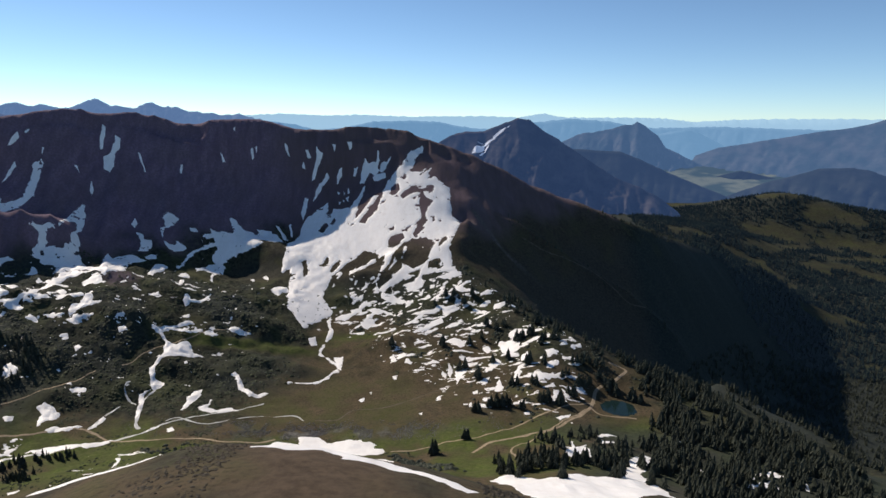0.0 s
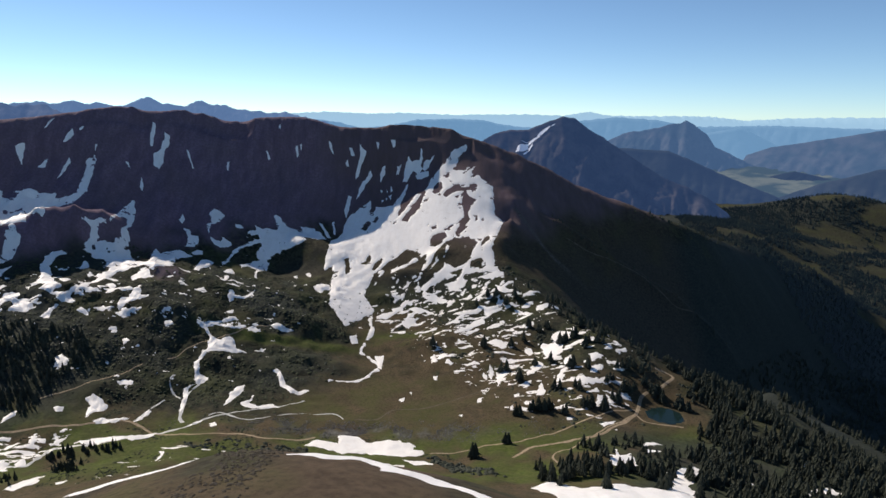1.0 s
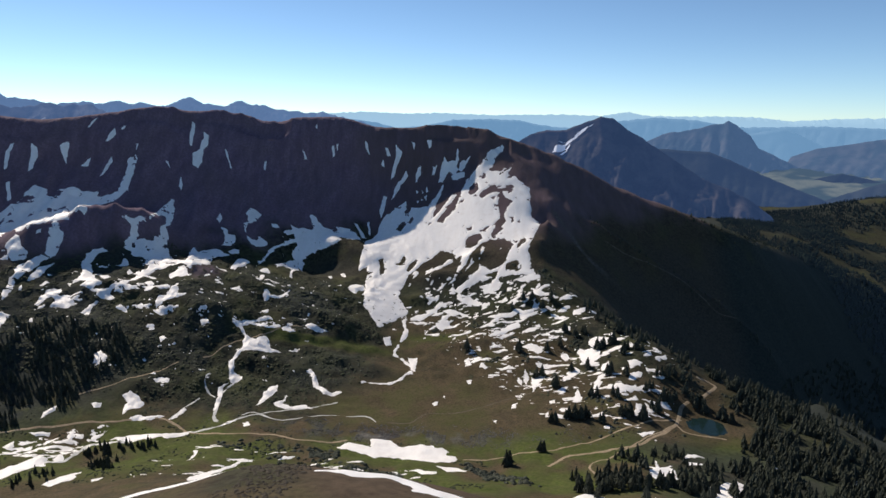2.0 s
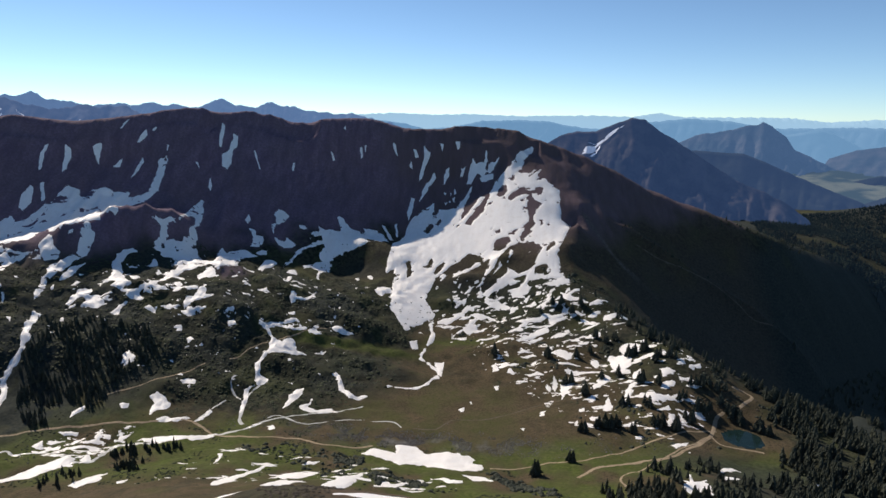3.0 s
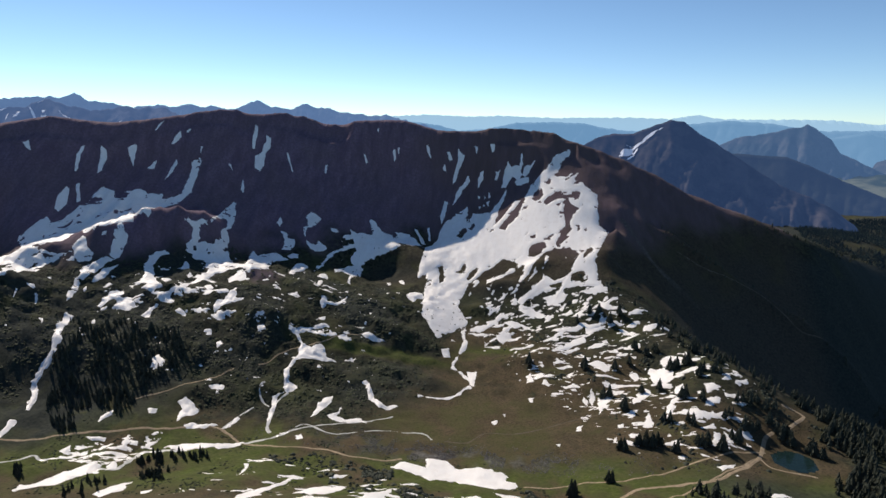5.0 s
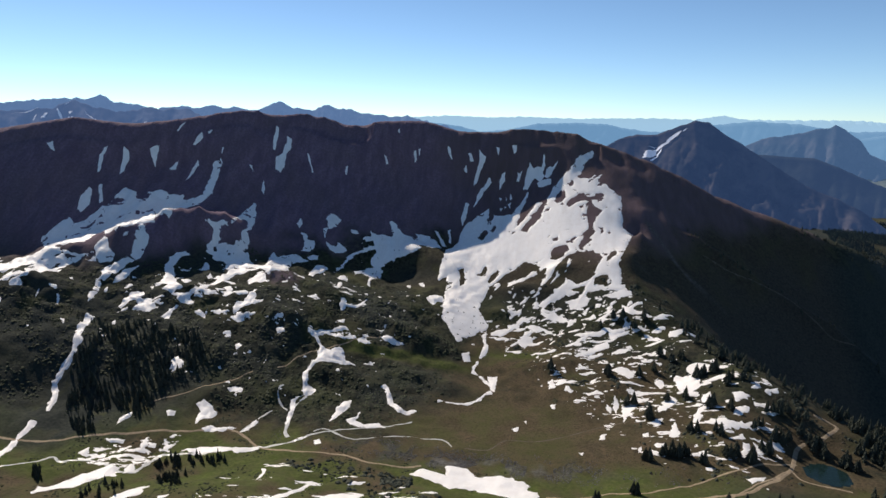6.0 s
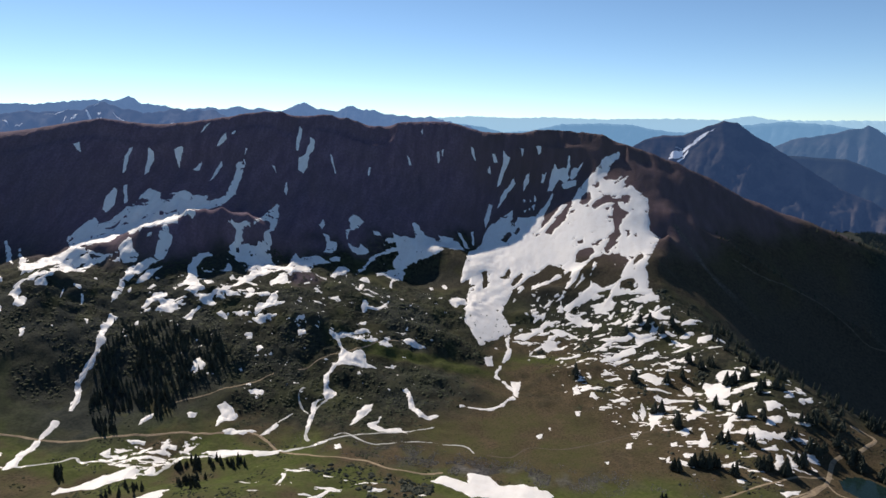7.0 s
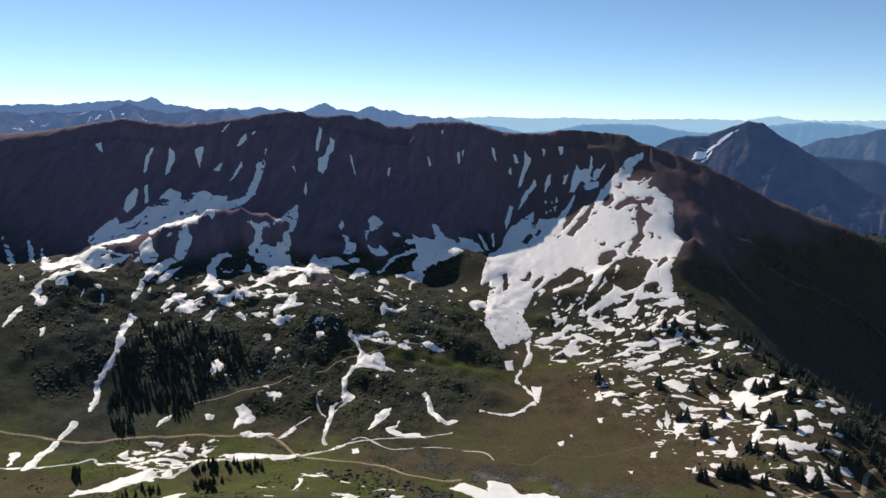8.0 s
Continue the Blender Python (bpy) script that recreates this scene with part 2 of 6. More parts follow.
# the wooded edge over the side valley
LINES.append([(31, 960, 98), (35, 905, 78), (45, 850, 58), (79, 785, 38), (105, 720, 36), (126, 665, 36), (160, 655, 26), (190, 640, 15), (215, 590, 6), (235, 540, 6), (250, 480, 8), (270, 400, 20)])
LINES.append([(92, 586, 12), (112, 540, 9), (100, 620, 17), (60, 700, 14)])
LINES.append([(140, 560, 2.5), (155, 552, 2), (180, 570, 2), (175, 595, 3), (150, 596, 3)])
LINES.append([(190, 481, 8), (226, 496, 8)])
# the dark flank and the side valley's floor
LINES.append([(50, 1036, 142), (80, 1000, 104), (125, 962, 52), (200, 962, 8), (284, 959, -34), (360, 950, -82)])
LINES.append([(62, 945, 78), (100, 900, 34), (150, 850, -14), (200, 815, -44)])
LINES.append([(180, 1040, 68), (250, 1055, 46), (330, 1050, 12), (420, 1110, -25)])
LINES.append([(240, 790, -62), (300, 830, -100), (393, 900, -150), (440, 940, -172), (530, 1040, -195), (700, 1250, -225), (900, 1500, -255)])
# the outer lip of the wooded bench and the low rib below it
LINES.append([(190, 640, 15), (248, 654, -2), (300, 633, -20), (318, 555, -12), (328, 526, -13), (326, 455, 0), (330, 380, 18)])
LINES.append([(353, 790, -66), (380, 760, -76), (411, 690, -75), (420, 640, -70), (411, 567, -55), (420, 480, -40)])
LINES.append([(440, 850, -150), (490, 760, -160), (510, 640, -160), (520, 540, -145)])
LINES.append([(300, 700, -52), (345, 640, -58), (362, 560, -52)])
LINES.append([(560, 900, -212), (700, 1000, -232)])
LINES.append([(560, 460, -150), (640, 600, -205), (800, 800, -240), (1200, 1200, -258)])
LINES.append([(360, 300, 0), (500, 200, -60), (800, 300, -180)])
# the knoll below the camera and the slope that falls from it to the meadow
LINES.append([(-150, 125, 180), (-98, 153, 189), (-78, 159, 193), (-68, 160, 196), (-57, 159, 198), (-33, 158, 197), (-12, 154, 195), (5, 147, 195), (16, 141, 194), (40, 130, 188)])
LINES.append([(-60, 60, 207), (-30, 20, 214), (0, -60, 225), (0, -300, 250)])
LINES.append([(-260, 90, 130), (-330, 60, 100)])
LINES.append([(80, 130, 160), (140, 110, 130), (220, 120, 85)])
LINES.append([(-200, 330, 70), (-120, 330, 78), (-40, 320, 82), (40, 310, 82), (130, 320, 72)])
LINES.append([(-260, 430, 20), (-190, 440, 18), (-120, 440, 18), (-40, 420, 25), (33, 440, 22), (90, 455, 24), (140, 450, 26)])
LINES.append([(-330, 380, 22), (-420, 340, 22), (-520, 380, 26)])
LINES.append([(190, 400, 28), (230, 330, 38)])
# behind the cirque, and the far valley
LINES.append([(-1300, 850, 140), (-900, 950, 150), (-750, 1000, 165), (-600, 1070, 172), (-480, 1150, 170), (-330, 1180, 155), (-240, 1185, 140), (-150, 1185, 142), (0, 1190, 130), (150, 1205, 85), (300, 1235, 25), (430, 1380, -45), (560, 1560, -120)])
LINES.append([(-1500, 1100, 60), (-900, 1250, 40), (-400, 1400, 0), (0, 1450, -60), (250, 1480, -130), (420, 1600, -180)])
LINES.append([(-1500, 2000, -60), (-500, 2000, -110), (200, 2000, -120), (500, 2050, -112), (800, 2150, -135), (1000, 2300, -170)])
LINES.append([(1200, 1900, -262), (1700, 2100, -262)])
LINES.append([(600, 2700, -150), (800, 2740, -165), (1070, 2803, -175), (1208, 2746, -145), (1292, 2708, -110), (1337, 2685, -98), (1392, 2658, -101), (1481, 2609, -121), (1597, 2540, -138), (1719, 2459, -157), (2000, 2350, -190)])
LINES.append([(900, 2450, -172), (1200, 2450, -205), (1450, 2350, -236), (1750, 2250, -245)])
LINES.append([(1000, 3050, -195), (1400, 3000, -215), (1800, 2850, -240)])
LINES.append([(850, 1900, -205), (1000, 2050, -215), (1150, 2120, -228), (1350, 2080, -238)])
LINES.append([(950, 1780, -250), (1150, 1700, -240), (1350, 1650, -246)])
LINES.append([(-1600, 300, 120), (-900, 480, 84), (-760, 600, 86)])
LINES.append([(-700, 300, 40), (-1000, 0, 90), (-1500, -300, 150)])
LINES.append([(1200, 600, -220), (2000, 1200, -250), (2600, 2400, -250)])
LINES.append([(500, -300, 60), (1500, -200, -50)])
MARKS = np.array([q for line in LINES for q in along(line, 14 if line is CREST or line is FALL else 28 if len(line) > 9 else 40)])


class Relief:
    """Draws a surface through the lines: linear radial weights, so that ridges stay sharp."""

    def __init__(self, marks):
        n = len(marks)
        self.p = marks[:, :2] / 100
        gap = np.hypot(*(self.p[:, None] - self.p[None]).transpose(2, 0, 1))
        a = np.zeros((n + 1, n + 1))
        a[:n, :n] = -gap
        a[:n, :n] -= np.eye(n) * 0.004
        a[:n, n] = a[n, :n] = 1
        self.w = np.linalg.solve(a, np.append(marks[:, 2], 0))

    def __call__(self, x, y):
        x, y = np.asarray(x, float) / 100, np.asarray(y, float) / 100
        out = np.full(x.shape, self.w[-1])
        for (px, py), w in zip(self.p, self.w[:-1]):
            out -= w * np.sqrt((x - px) ** 2 + (y - py) ** 2)
        return out


# round knobs of the basin: x, y, height, half widths
KNOBS = [(-205, 735, 9, 34, 16), (-160, 668, 8, 40, 20), (-395, 770, 10, 30, 18), (-330, 765, 8, 26, 16),
         (20, 893, 7, 26, 16), (-470, 690, 10, 34, 20), (-360, 570, 8, 22, 14), (-258, 640, 5, 26, 14), (-430, 780, 4, 22, 14),
         (-85, 860, 5, 18, 12), (60, 800, 6, 22, 14), (40, 640, 5, 30, 14), (-60, 728, 5, 30, 14), (-345, 690, 8, 26, 14), (-300, 600, 4, 20, 12),
         (-61, 890, 7, 17, 9), (-111, 864, 6, 17, 9), (-129, 826, 5, 17, 9)]
relief = Relief(MARKS)


def smooth(a, b, x):
    k = np.clip((x - a) / (b - a), 0, 1)
    return k * k * (3 - 2 * k)


def raise_ground(x, y):
    z = relief(x, y)
    for kx, ky, kh, ka, kb in KNOBS:
        z = z + kh * np.exp(-(((x - kx) / ka) ** 2 + ((y - ky) / kb) ** 2))
    # roughness: gullied rock on the wall, hummocks in the basin, an even meadow
    wall = smooth(30, 130, z) * smooth(620, 800, y) * smooth(260, 60, x)
    flank = smooth(0, 120, x) * smooth(600, 800, y)
    flat = np.exp(-(((x + 60) / 190) ** 2 + ((y - 590) / 75) ** 2))
    far = smooth(1200, 2000, y) + smooth(600, 1300, np.abs(x))
    u = x * 0.94 + y * 0.34
    gully = np.abs(fractal(u, y * 0.22, 60, 3, 5)) - 0.25
    crest = smooth(180, 222, z)
    cone = np.exp(-((((x + 70) * 0.9 + (y - 950) * 0.25) / 100) ** 2 + ((y - 960) / 150) ** 2) ** 2)
    cone = np.maximum(cone, np.exp(-(((x + 128 - (y - 820) * 0.45) / 58) ** 2 + ((y - 820) / 85) ** 2) ** 2))
    peak = np.exp(-((x - 40) / 100) ** 2 - ((y - 1060) / 70) ** 2)
    wall = wall * (1 - 0.93 * cone) * (1 - 0.8 * peak)
    z = z + wall * (1 - 0.93 * crest) * (gully * -9 + fractal(x, y, 26, 4, 9) * 1.7)
    z = z + flank * (1 - wall) * (1 - 0.8 * peak) * fractal(x * 0.8 + y * 0.5, y * 0.5, 70, 4, 31) * 3
    z = z + (1 - wall) * (1 - 0.9 * cone) * (1 - 0.93 * flat) * (1 - 0.5 * np.clip(far, 0, 1)) * (1 - 0.7 * flank) * (fractal(x, y, 55, 5, 3) * 3.4 * smooth(240, 420, y) + fractal(x, y, 12, 3, 4) * 0.5)
    # clumped brush of the basin
    z = z + (1 - wall) * (1 - cone) * smooth(-120, -190, x) * smooth(540, 600, y) * smooth(880, 830, y) * (fractal(x, y, 13, 2, 6) * 1.9 + fractal(x * 0.8 + y * 0.3, y, 34, 3, 16) * 2.2)
    z = z + np.clip(far, 0, 1) * fractal(x, y, 420, 4, 8) * 14
    # the sharp broken edge of the crest
    cx, cy, cz = np.array(CREST, float).T
    lean = np.interp(x, cx[1:], np.diff(cy) / np.diff(cx))
    front = (np.interp(x, cx, cy) - y) / np.sqrt(1 + lean * lean)
    near = (front > 0) & (front < 26) & (x < -24)
    z = np.where(near, np.minimum(z, np.interp(x, cx, cz) - 1.45 * np.minimum(front, 13) - 0.5 * np.maximum(front - 13, 0)), z)
    edge = np.exp(-(front / 10) ** 2) * smooth(-10, -60, x)
    z = z + edge * (fractal(x, y * 0.4, 17, 3, 13, 0.6) * 1.5 + 0.4)
    # the thin rib down the dark flank
    rib = np.exp(-((y - 1004 + 0.0007 * (x - 110) ** 2 + 4 * grain(x, y, 50, 12)) / 11) ** 2) * smooth(60, 120, x) * smooth(380, 300, x)
    z = z + rib * 9
    return z


def spaced(parts):
    out = []
    for a, b, step in parts:
        n = max(1, int(round((b - a) / step)))
        out += list(a + (b - a) * np.arange(n) / n)
    return np.array(out + [parts[-1][1]], float)


# grid lines: close where the camera looks, wide beyond
GX = spaced([(-2600, -1500, 60), (-1500, -900, 9), (-900, -640, 3.5), (-640, 260, 3), (260, 600, 6), (600, 1200, 14), (1200, 2200, 24), (2200, 3000, 50)])
GY = spaced([(-600, 60, 30), (60, 240, 3), (240, 400, 8), (400, 1130, 3), (1130, 1500, 9), (1500, 2900, 22), (2900, 3100, 50)])
GZ = raise_ground(*np.meshgrid(GX, GY))
POND = (166, 577, 16, 15.5)
px, py = np.meshgrid(GX, GY)
pr = np.sqrt(((px - POND[0]) / POND[2]) ** 2 + ((py - POND[1]) / POND[3]) ** 2)
POND_Z = 2.2
GZ = np.where(pr < 1.9, GZ + (np.where(pr < 1, POND_Z - 1.2, POND_Z + 0.5) - GZ) * smooth(1.9, 1.1, pr), GZ)


def height(x, y):
    """The height of the ground mesh itself at x, y."""
    x, y = np.asarray(x, float), np.asarray(y, float)
    i = np.clip(np.searchsorted(GX, x) - 1, 0, len(GX) - 2)
    j = np.clip(np.searchsorted(GY, y) - 1, 0, len(GY) - 2)
    u, v = (x - GX[i]) / (GX[i + 1] - GX[i]), (y - GY[j]) / (GY[j + 1] - GY[j])
    a, b, c, d = GZ[j, i], GZ[j, i + 1], GZ[j + 1, i], GZ[j + 1, i + 1]
    return np.where(u + v < 1, a + (b - a) * u + (c - a) * v, d + (c - d) * (1 - u) + (b - d) * (1 - v))


# ---- the ground sheet ----
def mesh_object(name, verts, faces, mat, attributes=(), smooth_faces=True):
    me = bpy.data.meshes.new(name)
    verts, faces = np.asarray(verts, np.float32), np.asarray(faces, np.int32)
    k = faces.shape[1]
    me.vertices.add(len(verts))
    me.vertices.foreach_set("co", verts.ravel())
    me.loops.add(faces.size)
    me.loops.foreach_set("vertex_index", faces.ravel())
    me.polygons.add(len(faces))
    me.polygons.foreach_set("loop_start", np.arange(0, faces.size, k, dtype=np.int32))
    me.polygons.foreach_set("use_smooth", np.broadcast_to(np.asarray(smooth_faces, bool), len(faces)).copy())
    me.update(calc_edges=True)
    for key, values in attributes:
        a = me.attributes.new(key, "FLOAT", "POINT")
        a.data.foreach_set("value", np.asarray(values, np.float32).ravel())
    me.materials.append(mat)
    return new(name, me)


def grid_faces(nx, ny, keep=None):
    i = np.arange(nx * ny).reshape(ny, nx)
    a, b, c, d = i[:-1, :-1], i[:-1, 1:], i[1:, :-1], i[1:, 1:]
    if keep is not None:
        a, b, c, d = a[keep], b[keep], c[keep], d[keep]
    a, b, c, d = a.ravel(), b.ravel(), c.ravel(), d.ravel()
    return np.concatenate([np.stack([a, b, c], 1), np.stack([b, d, c], 1)])


def band(points, width, uneven=0.35, seed=0):
    """The field of a strip of that width along a line."""
    p = np.array(points, float)

    def field(x, y):
        best = np.full(x.shape, 1e9)
        for (ax, ay), (bx, by) in zip(p[:-1], p[1:]):
            dx, dy = bx - ax, by - ay
            t = np.clip(((x - ax) * dx + (y - ay) * dy) / (dx * dx + dy * dy + 1e-9), 0, 1)
            best = np.minimum(best, np.hypot(x - ax - t * dx, y - ay - t * dy))
        return width / 2 - best + fractal(x, y, max(14, width * 0.8), 3, seed) * width * uneven
    return field


# light green glades among the valley forest
GLADES = [([(1160, 2470), (1288, 2429), (1370, 2383), (1457, 2353), (1545, 2298)], 95),
          ([(1033, 2150), (1279, 2324)], 80),
          ([(1150, 2043), (1260, 2048), (1324, 2033), (1351, 1988)], 75),
          ([(1425, 2545), (1532, 2502)], 110),
          ([(888, 1552), (953, 1565), (1000, 1572)], 50),
          ([(749, 2119), (831, 2142)], 60),
          ([(909, 1329), (935, 1322)], 36),
          ([(691, 2744), (894, 2866), (1005, 2837)], 120),
          ([(900, 2055), (964, 1993), (986, 1822)], 40),
          ([(1242, 2147), (1504, 2229)], 60),
          ([(1295, 2690), (1345, 2672), (1392, 2650)], 60), ([(420, 1230), (480, 1320), (553, 1433), (604, 1484), (688, 1564), (777, 1604)], 26)]


def cover(x, y, z):
    """What grows or lies where: shares of rock, brush, green turf, scree, bare soil and wood, which also holds painted
    shade.
    """
    n = fractal(x, y, 50, 4, 71)
    m = fractal(x, y, 18, 3, 72)
    rock = smooth(70, 105, z + n * 16 + (x + 300) * -0.02) * smooth(640, 760, y)
    rock = rock * (1 - 0.9 * smooth(50, 110, x + n * 25) * smooth(90, 20, z + n * 30))
    s = (x + 580) * 0.73 - (y - 737) * 0.68
    low = smooth(18, 55, s + n * 12) * smooth(-430, -480, x)
    rock = rock * (1 - low)
    meadow = np.exp(-(((x + 95) / 95) ** 2 + ((y - 600) / 60) ** 2) ** 2)
    brush = np.clip(smooth(-130, -190, x + n * 30) * smooth(520, 575, y + m * 20) + smooth(-400, -440, x + n * 20) * smooth(430, 520, y - (x + 420) * 0.3 + m * 20) + smooth(10, 26, z + n * 8) * smooth(560, 680, y) + 0.4 * smooth(0.1, 0.5, m) + smooth(40, 110, x) * smooth(770, 830, y) + smooth(180, 230, x), 0, 1)
    brush = brush * (1 - meadow)
    green = np.clip(smooth(-0.75, 0.1, n + 0.3 * m) * smooth(570, 510, y) * smooth(380, 430, y)
                    + np.exp(-(((x + 212) / 70) ** 4 + ((y - 697 - 0.19 * (x + 212)) / 9) ** 2)) * 1.7 + np.exp(-(((x + 95) / 36) ** 2 + ((y - 750) / 9) ** 2)) + np.exp(-(((x + 330) / 34) ** 2 + ((y - 508) / 10) ** 2)) + smooth(0.2, 0.7, n) * 0.4 + 0.3 * smooth(900, 1400, y) * smooth(0.1, 0.5, n), 0, 1)
    scree = 0.8 * np.exp(-(((x + 105) / 75) ** 2 + ((y - 540 - 0.05 * x) / 12) ** 2)) * smooth(-0.25, 0.4, m + 0.3 * n)
    chute = band([(45, 985), (84, 950), (119, 933), (150, 915)], 8, 0.3, 3)(np.asarray(x, float), np.asarray(y, float))
    scree = np.maximum(scree, 0.8 * smooth(-2, 3, chute))
    knoll = smooth(320, 240, y)
    # around the peak, brown half covers the wall rock's painted haze tone
    soil = 0.5 * smooth(-300, -160, x + n * 30) * smooth(330, 280, x) * smooth(840, 880, y) * smooth(1160, 1110, y)
    soil = soil + knoll * (0.25 + 0.75 * smooth(26, 10, np.abs(x + 30 + 0.15 * (y - 150)) + n * 9))
    brush = np.maximum(brush * (1 - knoll), knoll * smooth(-0.2, 0.3, -n + 0.1))
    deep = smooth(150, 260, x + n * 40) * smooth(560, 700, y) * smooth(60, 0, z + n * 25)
    streak = np.zeros(np.shape(x))
    for line, wide in GLADES:
        streak = np.maximum(streak, smooth(-0.5, 0.5, band(line, wide, 0.5, 7)(x, y) / wide * 2))
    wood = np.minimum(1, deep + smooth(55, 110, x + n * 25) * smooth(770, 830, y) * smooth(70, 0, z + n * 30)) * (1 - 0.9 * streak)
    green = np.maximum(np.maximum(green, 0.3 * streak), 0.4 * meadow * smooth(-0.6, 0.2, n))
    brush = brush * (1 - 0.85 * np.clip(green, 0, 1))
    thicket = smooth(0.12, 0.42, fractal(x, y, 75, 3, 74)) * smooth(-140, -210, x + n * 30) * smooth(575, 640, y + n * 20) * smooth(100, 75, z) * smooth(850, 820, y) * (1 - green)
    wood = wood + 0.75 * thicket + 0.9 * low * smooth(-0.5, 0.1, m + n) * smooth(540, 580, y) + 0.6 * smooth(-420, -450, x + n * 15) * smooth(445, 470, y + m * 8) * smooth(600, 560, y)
    # shade painted dark on the dome and rock islands, dark brush on the willow mound
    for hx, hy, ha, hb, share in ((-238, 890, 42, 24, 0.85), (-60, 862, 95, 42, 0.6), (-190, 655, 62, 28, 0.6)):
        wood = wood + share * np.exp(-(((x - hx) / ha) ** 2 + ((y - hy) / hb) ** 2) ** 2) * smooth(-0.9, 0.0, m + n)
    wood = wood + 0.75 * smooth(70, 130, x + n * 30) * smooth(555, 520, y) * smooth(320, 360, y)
    # hillside brush with its shade, and tree shadow under the grove, painted dark
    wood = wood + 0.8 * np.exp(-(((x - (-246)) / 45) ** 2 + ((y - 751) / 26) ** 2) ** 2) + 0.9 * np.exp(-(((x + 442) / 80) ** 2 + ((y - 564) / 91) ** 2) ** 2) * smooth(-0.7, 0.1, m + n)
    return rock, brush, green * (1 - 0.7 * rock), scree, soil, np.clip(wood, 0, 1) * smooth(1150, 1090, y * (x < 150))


mx, my = np.meshgrid(GX, GY)
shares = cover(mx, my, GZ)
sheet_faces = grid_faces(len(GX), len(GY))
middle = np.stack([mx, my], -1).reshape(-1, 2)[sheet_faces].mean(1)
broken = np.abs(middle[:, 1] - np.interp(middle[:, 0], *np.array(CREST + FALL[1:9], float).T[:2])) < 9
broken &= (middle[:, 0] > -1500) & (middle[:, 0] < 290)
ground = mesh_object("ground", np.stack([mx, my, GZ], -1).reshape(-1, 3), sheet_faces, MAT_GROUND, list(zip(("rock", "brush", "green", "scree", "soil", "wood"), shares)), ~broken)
tagged(ground, "alpine basin of red rock walls, brown turf and green willow", "ground", kind="structure")


# ---- distance ----
FACES = {}


def range_object(name, line, mat, front, base, rough, step=25, rows=26, seed=0, label="", category="backdrop", kind="structure", crest=0.12):
    """A mountain along a crest line, falling towards the viewer and behind, with spurs and gullies."""
    pts = np.array(along(line, step))
    n = len(pts)
    pts[1:-1, 2] += fractal(np.arange(n) * step, np.zeros(n), rough * 1.8, 4, seed, 0.6)[1:-1] * rough * crest
    away = pts[:, :2] / np.hypot(pts[:, 0], pts[:, 1])[:, None]
    down = np.concatenate([np.linspace(-0.35, 0, 5)[:-1], np.linspace(0, 1, rows) ** 1.15])
    v = []
    s = np.arange(n) * step
    for d in down:
        q = pts.copy()
        q[:, :2] -= away * (front * d)
        drop = np.abs(d)
        spur = (0.45 - np.abs(fractal(s + d * 40, np.full(n, d * front * 0.25), rough * 4, 6, seed + 3, 0.62))) * rough * 1.9 * min(1, drop * 4) * (1 - 0.5 * drop)
        q[:, 2] = pts[:, 2] + (base - pts[:, 2]) * np.clip(drop, 0, 1) ** 0.85 + spur * (drop > 0)
        v.append(q)
    ob = mesh_object(name, np.array(v).reshape(-1, 3), grid_faces(n, len(down)), mat)
    FACES[label] = np.array(v)
    return tagged(ob, label, category, kind=kind)


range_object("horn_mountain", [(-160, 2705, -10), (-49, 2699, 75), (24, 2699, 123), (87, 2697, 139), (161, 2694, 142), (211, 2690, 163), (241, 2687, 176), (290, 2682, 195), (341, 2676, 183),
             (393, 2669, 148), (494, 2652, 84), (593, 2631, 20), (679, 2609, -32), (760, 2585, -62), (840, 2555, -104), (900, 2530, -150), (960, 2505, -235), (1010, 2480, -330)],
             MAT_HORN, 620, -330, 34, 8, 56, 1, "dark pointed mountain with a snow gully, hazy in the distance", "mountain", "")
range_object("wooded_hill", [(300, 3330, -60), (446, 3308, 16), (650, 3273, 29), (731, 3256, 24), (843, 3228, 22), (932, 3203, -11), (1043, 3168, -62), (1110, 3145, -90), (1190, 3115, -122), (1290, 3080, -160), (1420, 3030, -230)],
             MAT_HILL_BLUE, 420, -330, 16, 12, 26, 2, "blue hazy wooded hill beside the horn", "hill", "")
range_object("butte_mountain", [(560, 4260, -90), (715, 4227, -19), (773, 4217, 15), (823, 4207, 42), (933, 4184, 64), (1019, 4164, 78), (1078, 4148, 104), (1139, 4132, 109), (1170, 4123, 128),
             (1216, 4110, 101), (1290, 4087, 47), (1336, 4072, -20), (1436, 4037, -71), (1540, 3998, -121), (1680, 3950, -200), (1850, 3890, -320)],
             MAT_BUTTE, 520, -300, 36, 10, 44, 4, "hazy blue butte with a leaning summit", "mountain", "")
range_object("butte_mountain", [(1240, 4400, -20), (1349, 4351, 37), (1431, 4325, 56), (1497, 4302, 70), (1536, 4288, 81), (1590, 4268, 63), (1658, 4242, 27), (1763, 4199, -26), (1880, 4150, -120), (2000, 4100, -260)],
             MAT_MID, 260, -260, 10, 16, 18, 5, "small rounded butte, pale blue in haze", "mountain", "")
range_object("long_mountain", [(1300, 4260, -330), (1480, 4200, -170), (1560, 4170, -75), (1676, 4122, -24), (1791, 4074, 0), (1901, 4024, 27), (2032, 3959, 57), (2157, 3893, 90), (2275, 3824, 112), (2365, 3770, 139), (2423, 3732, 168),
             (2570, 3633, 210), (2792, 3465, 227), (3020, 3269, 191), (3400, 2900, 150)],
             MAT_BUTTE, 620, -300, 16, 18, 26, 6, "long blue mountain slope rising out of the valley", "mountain", "")
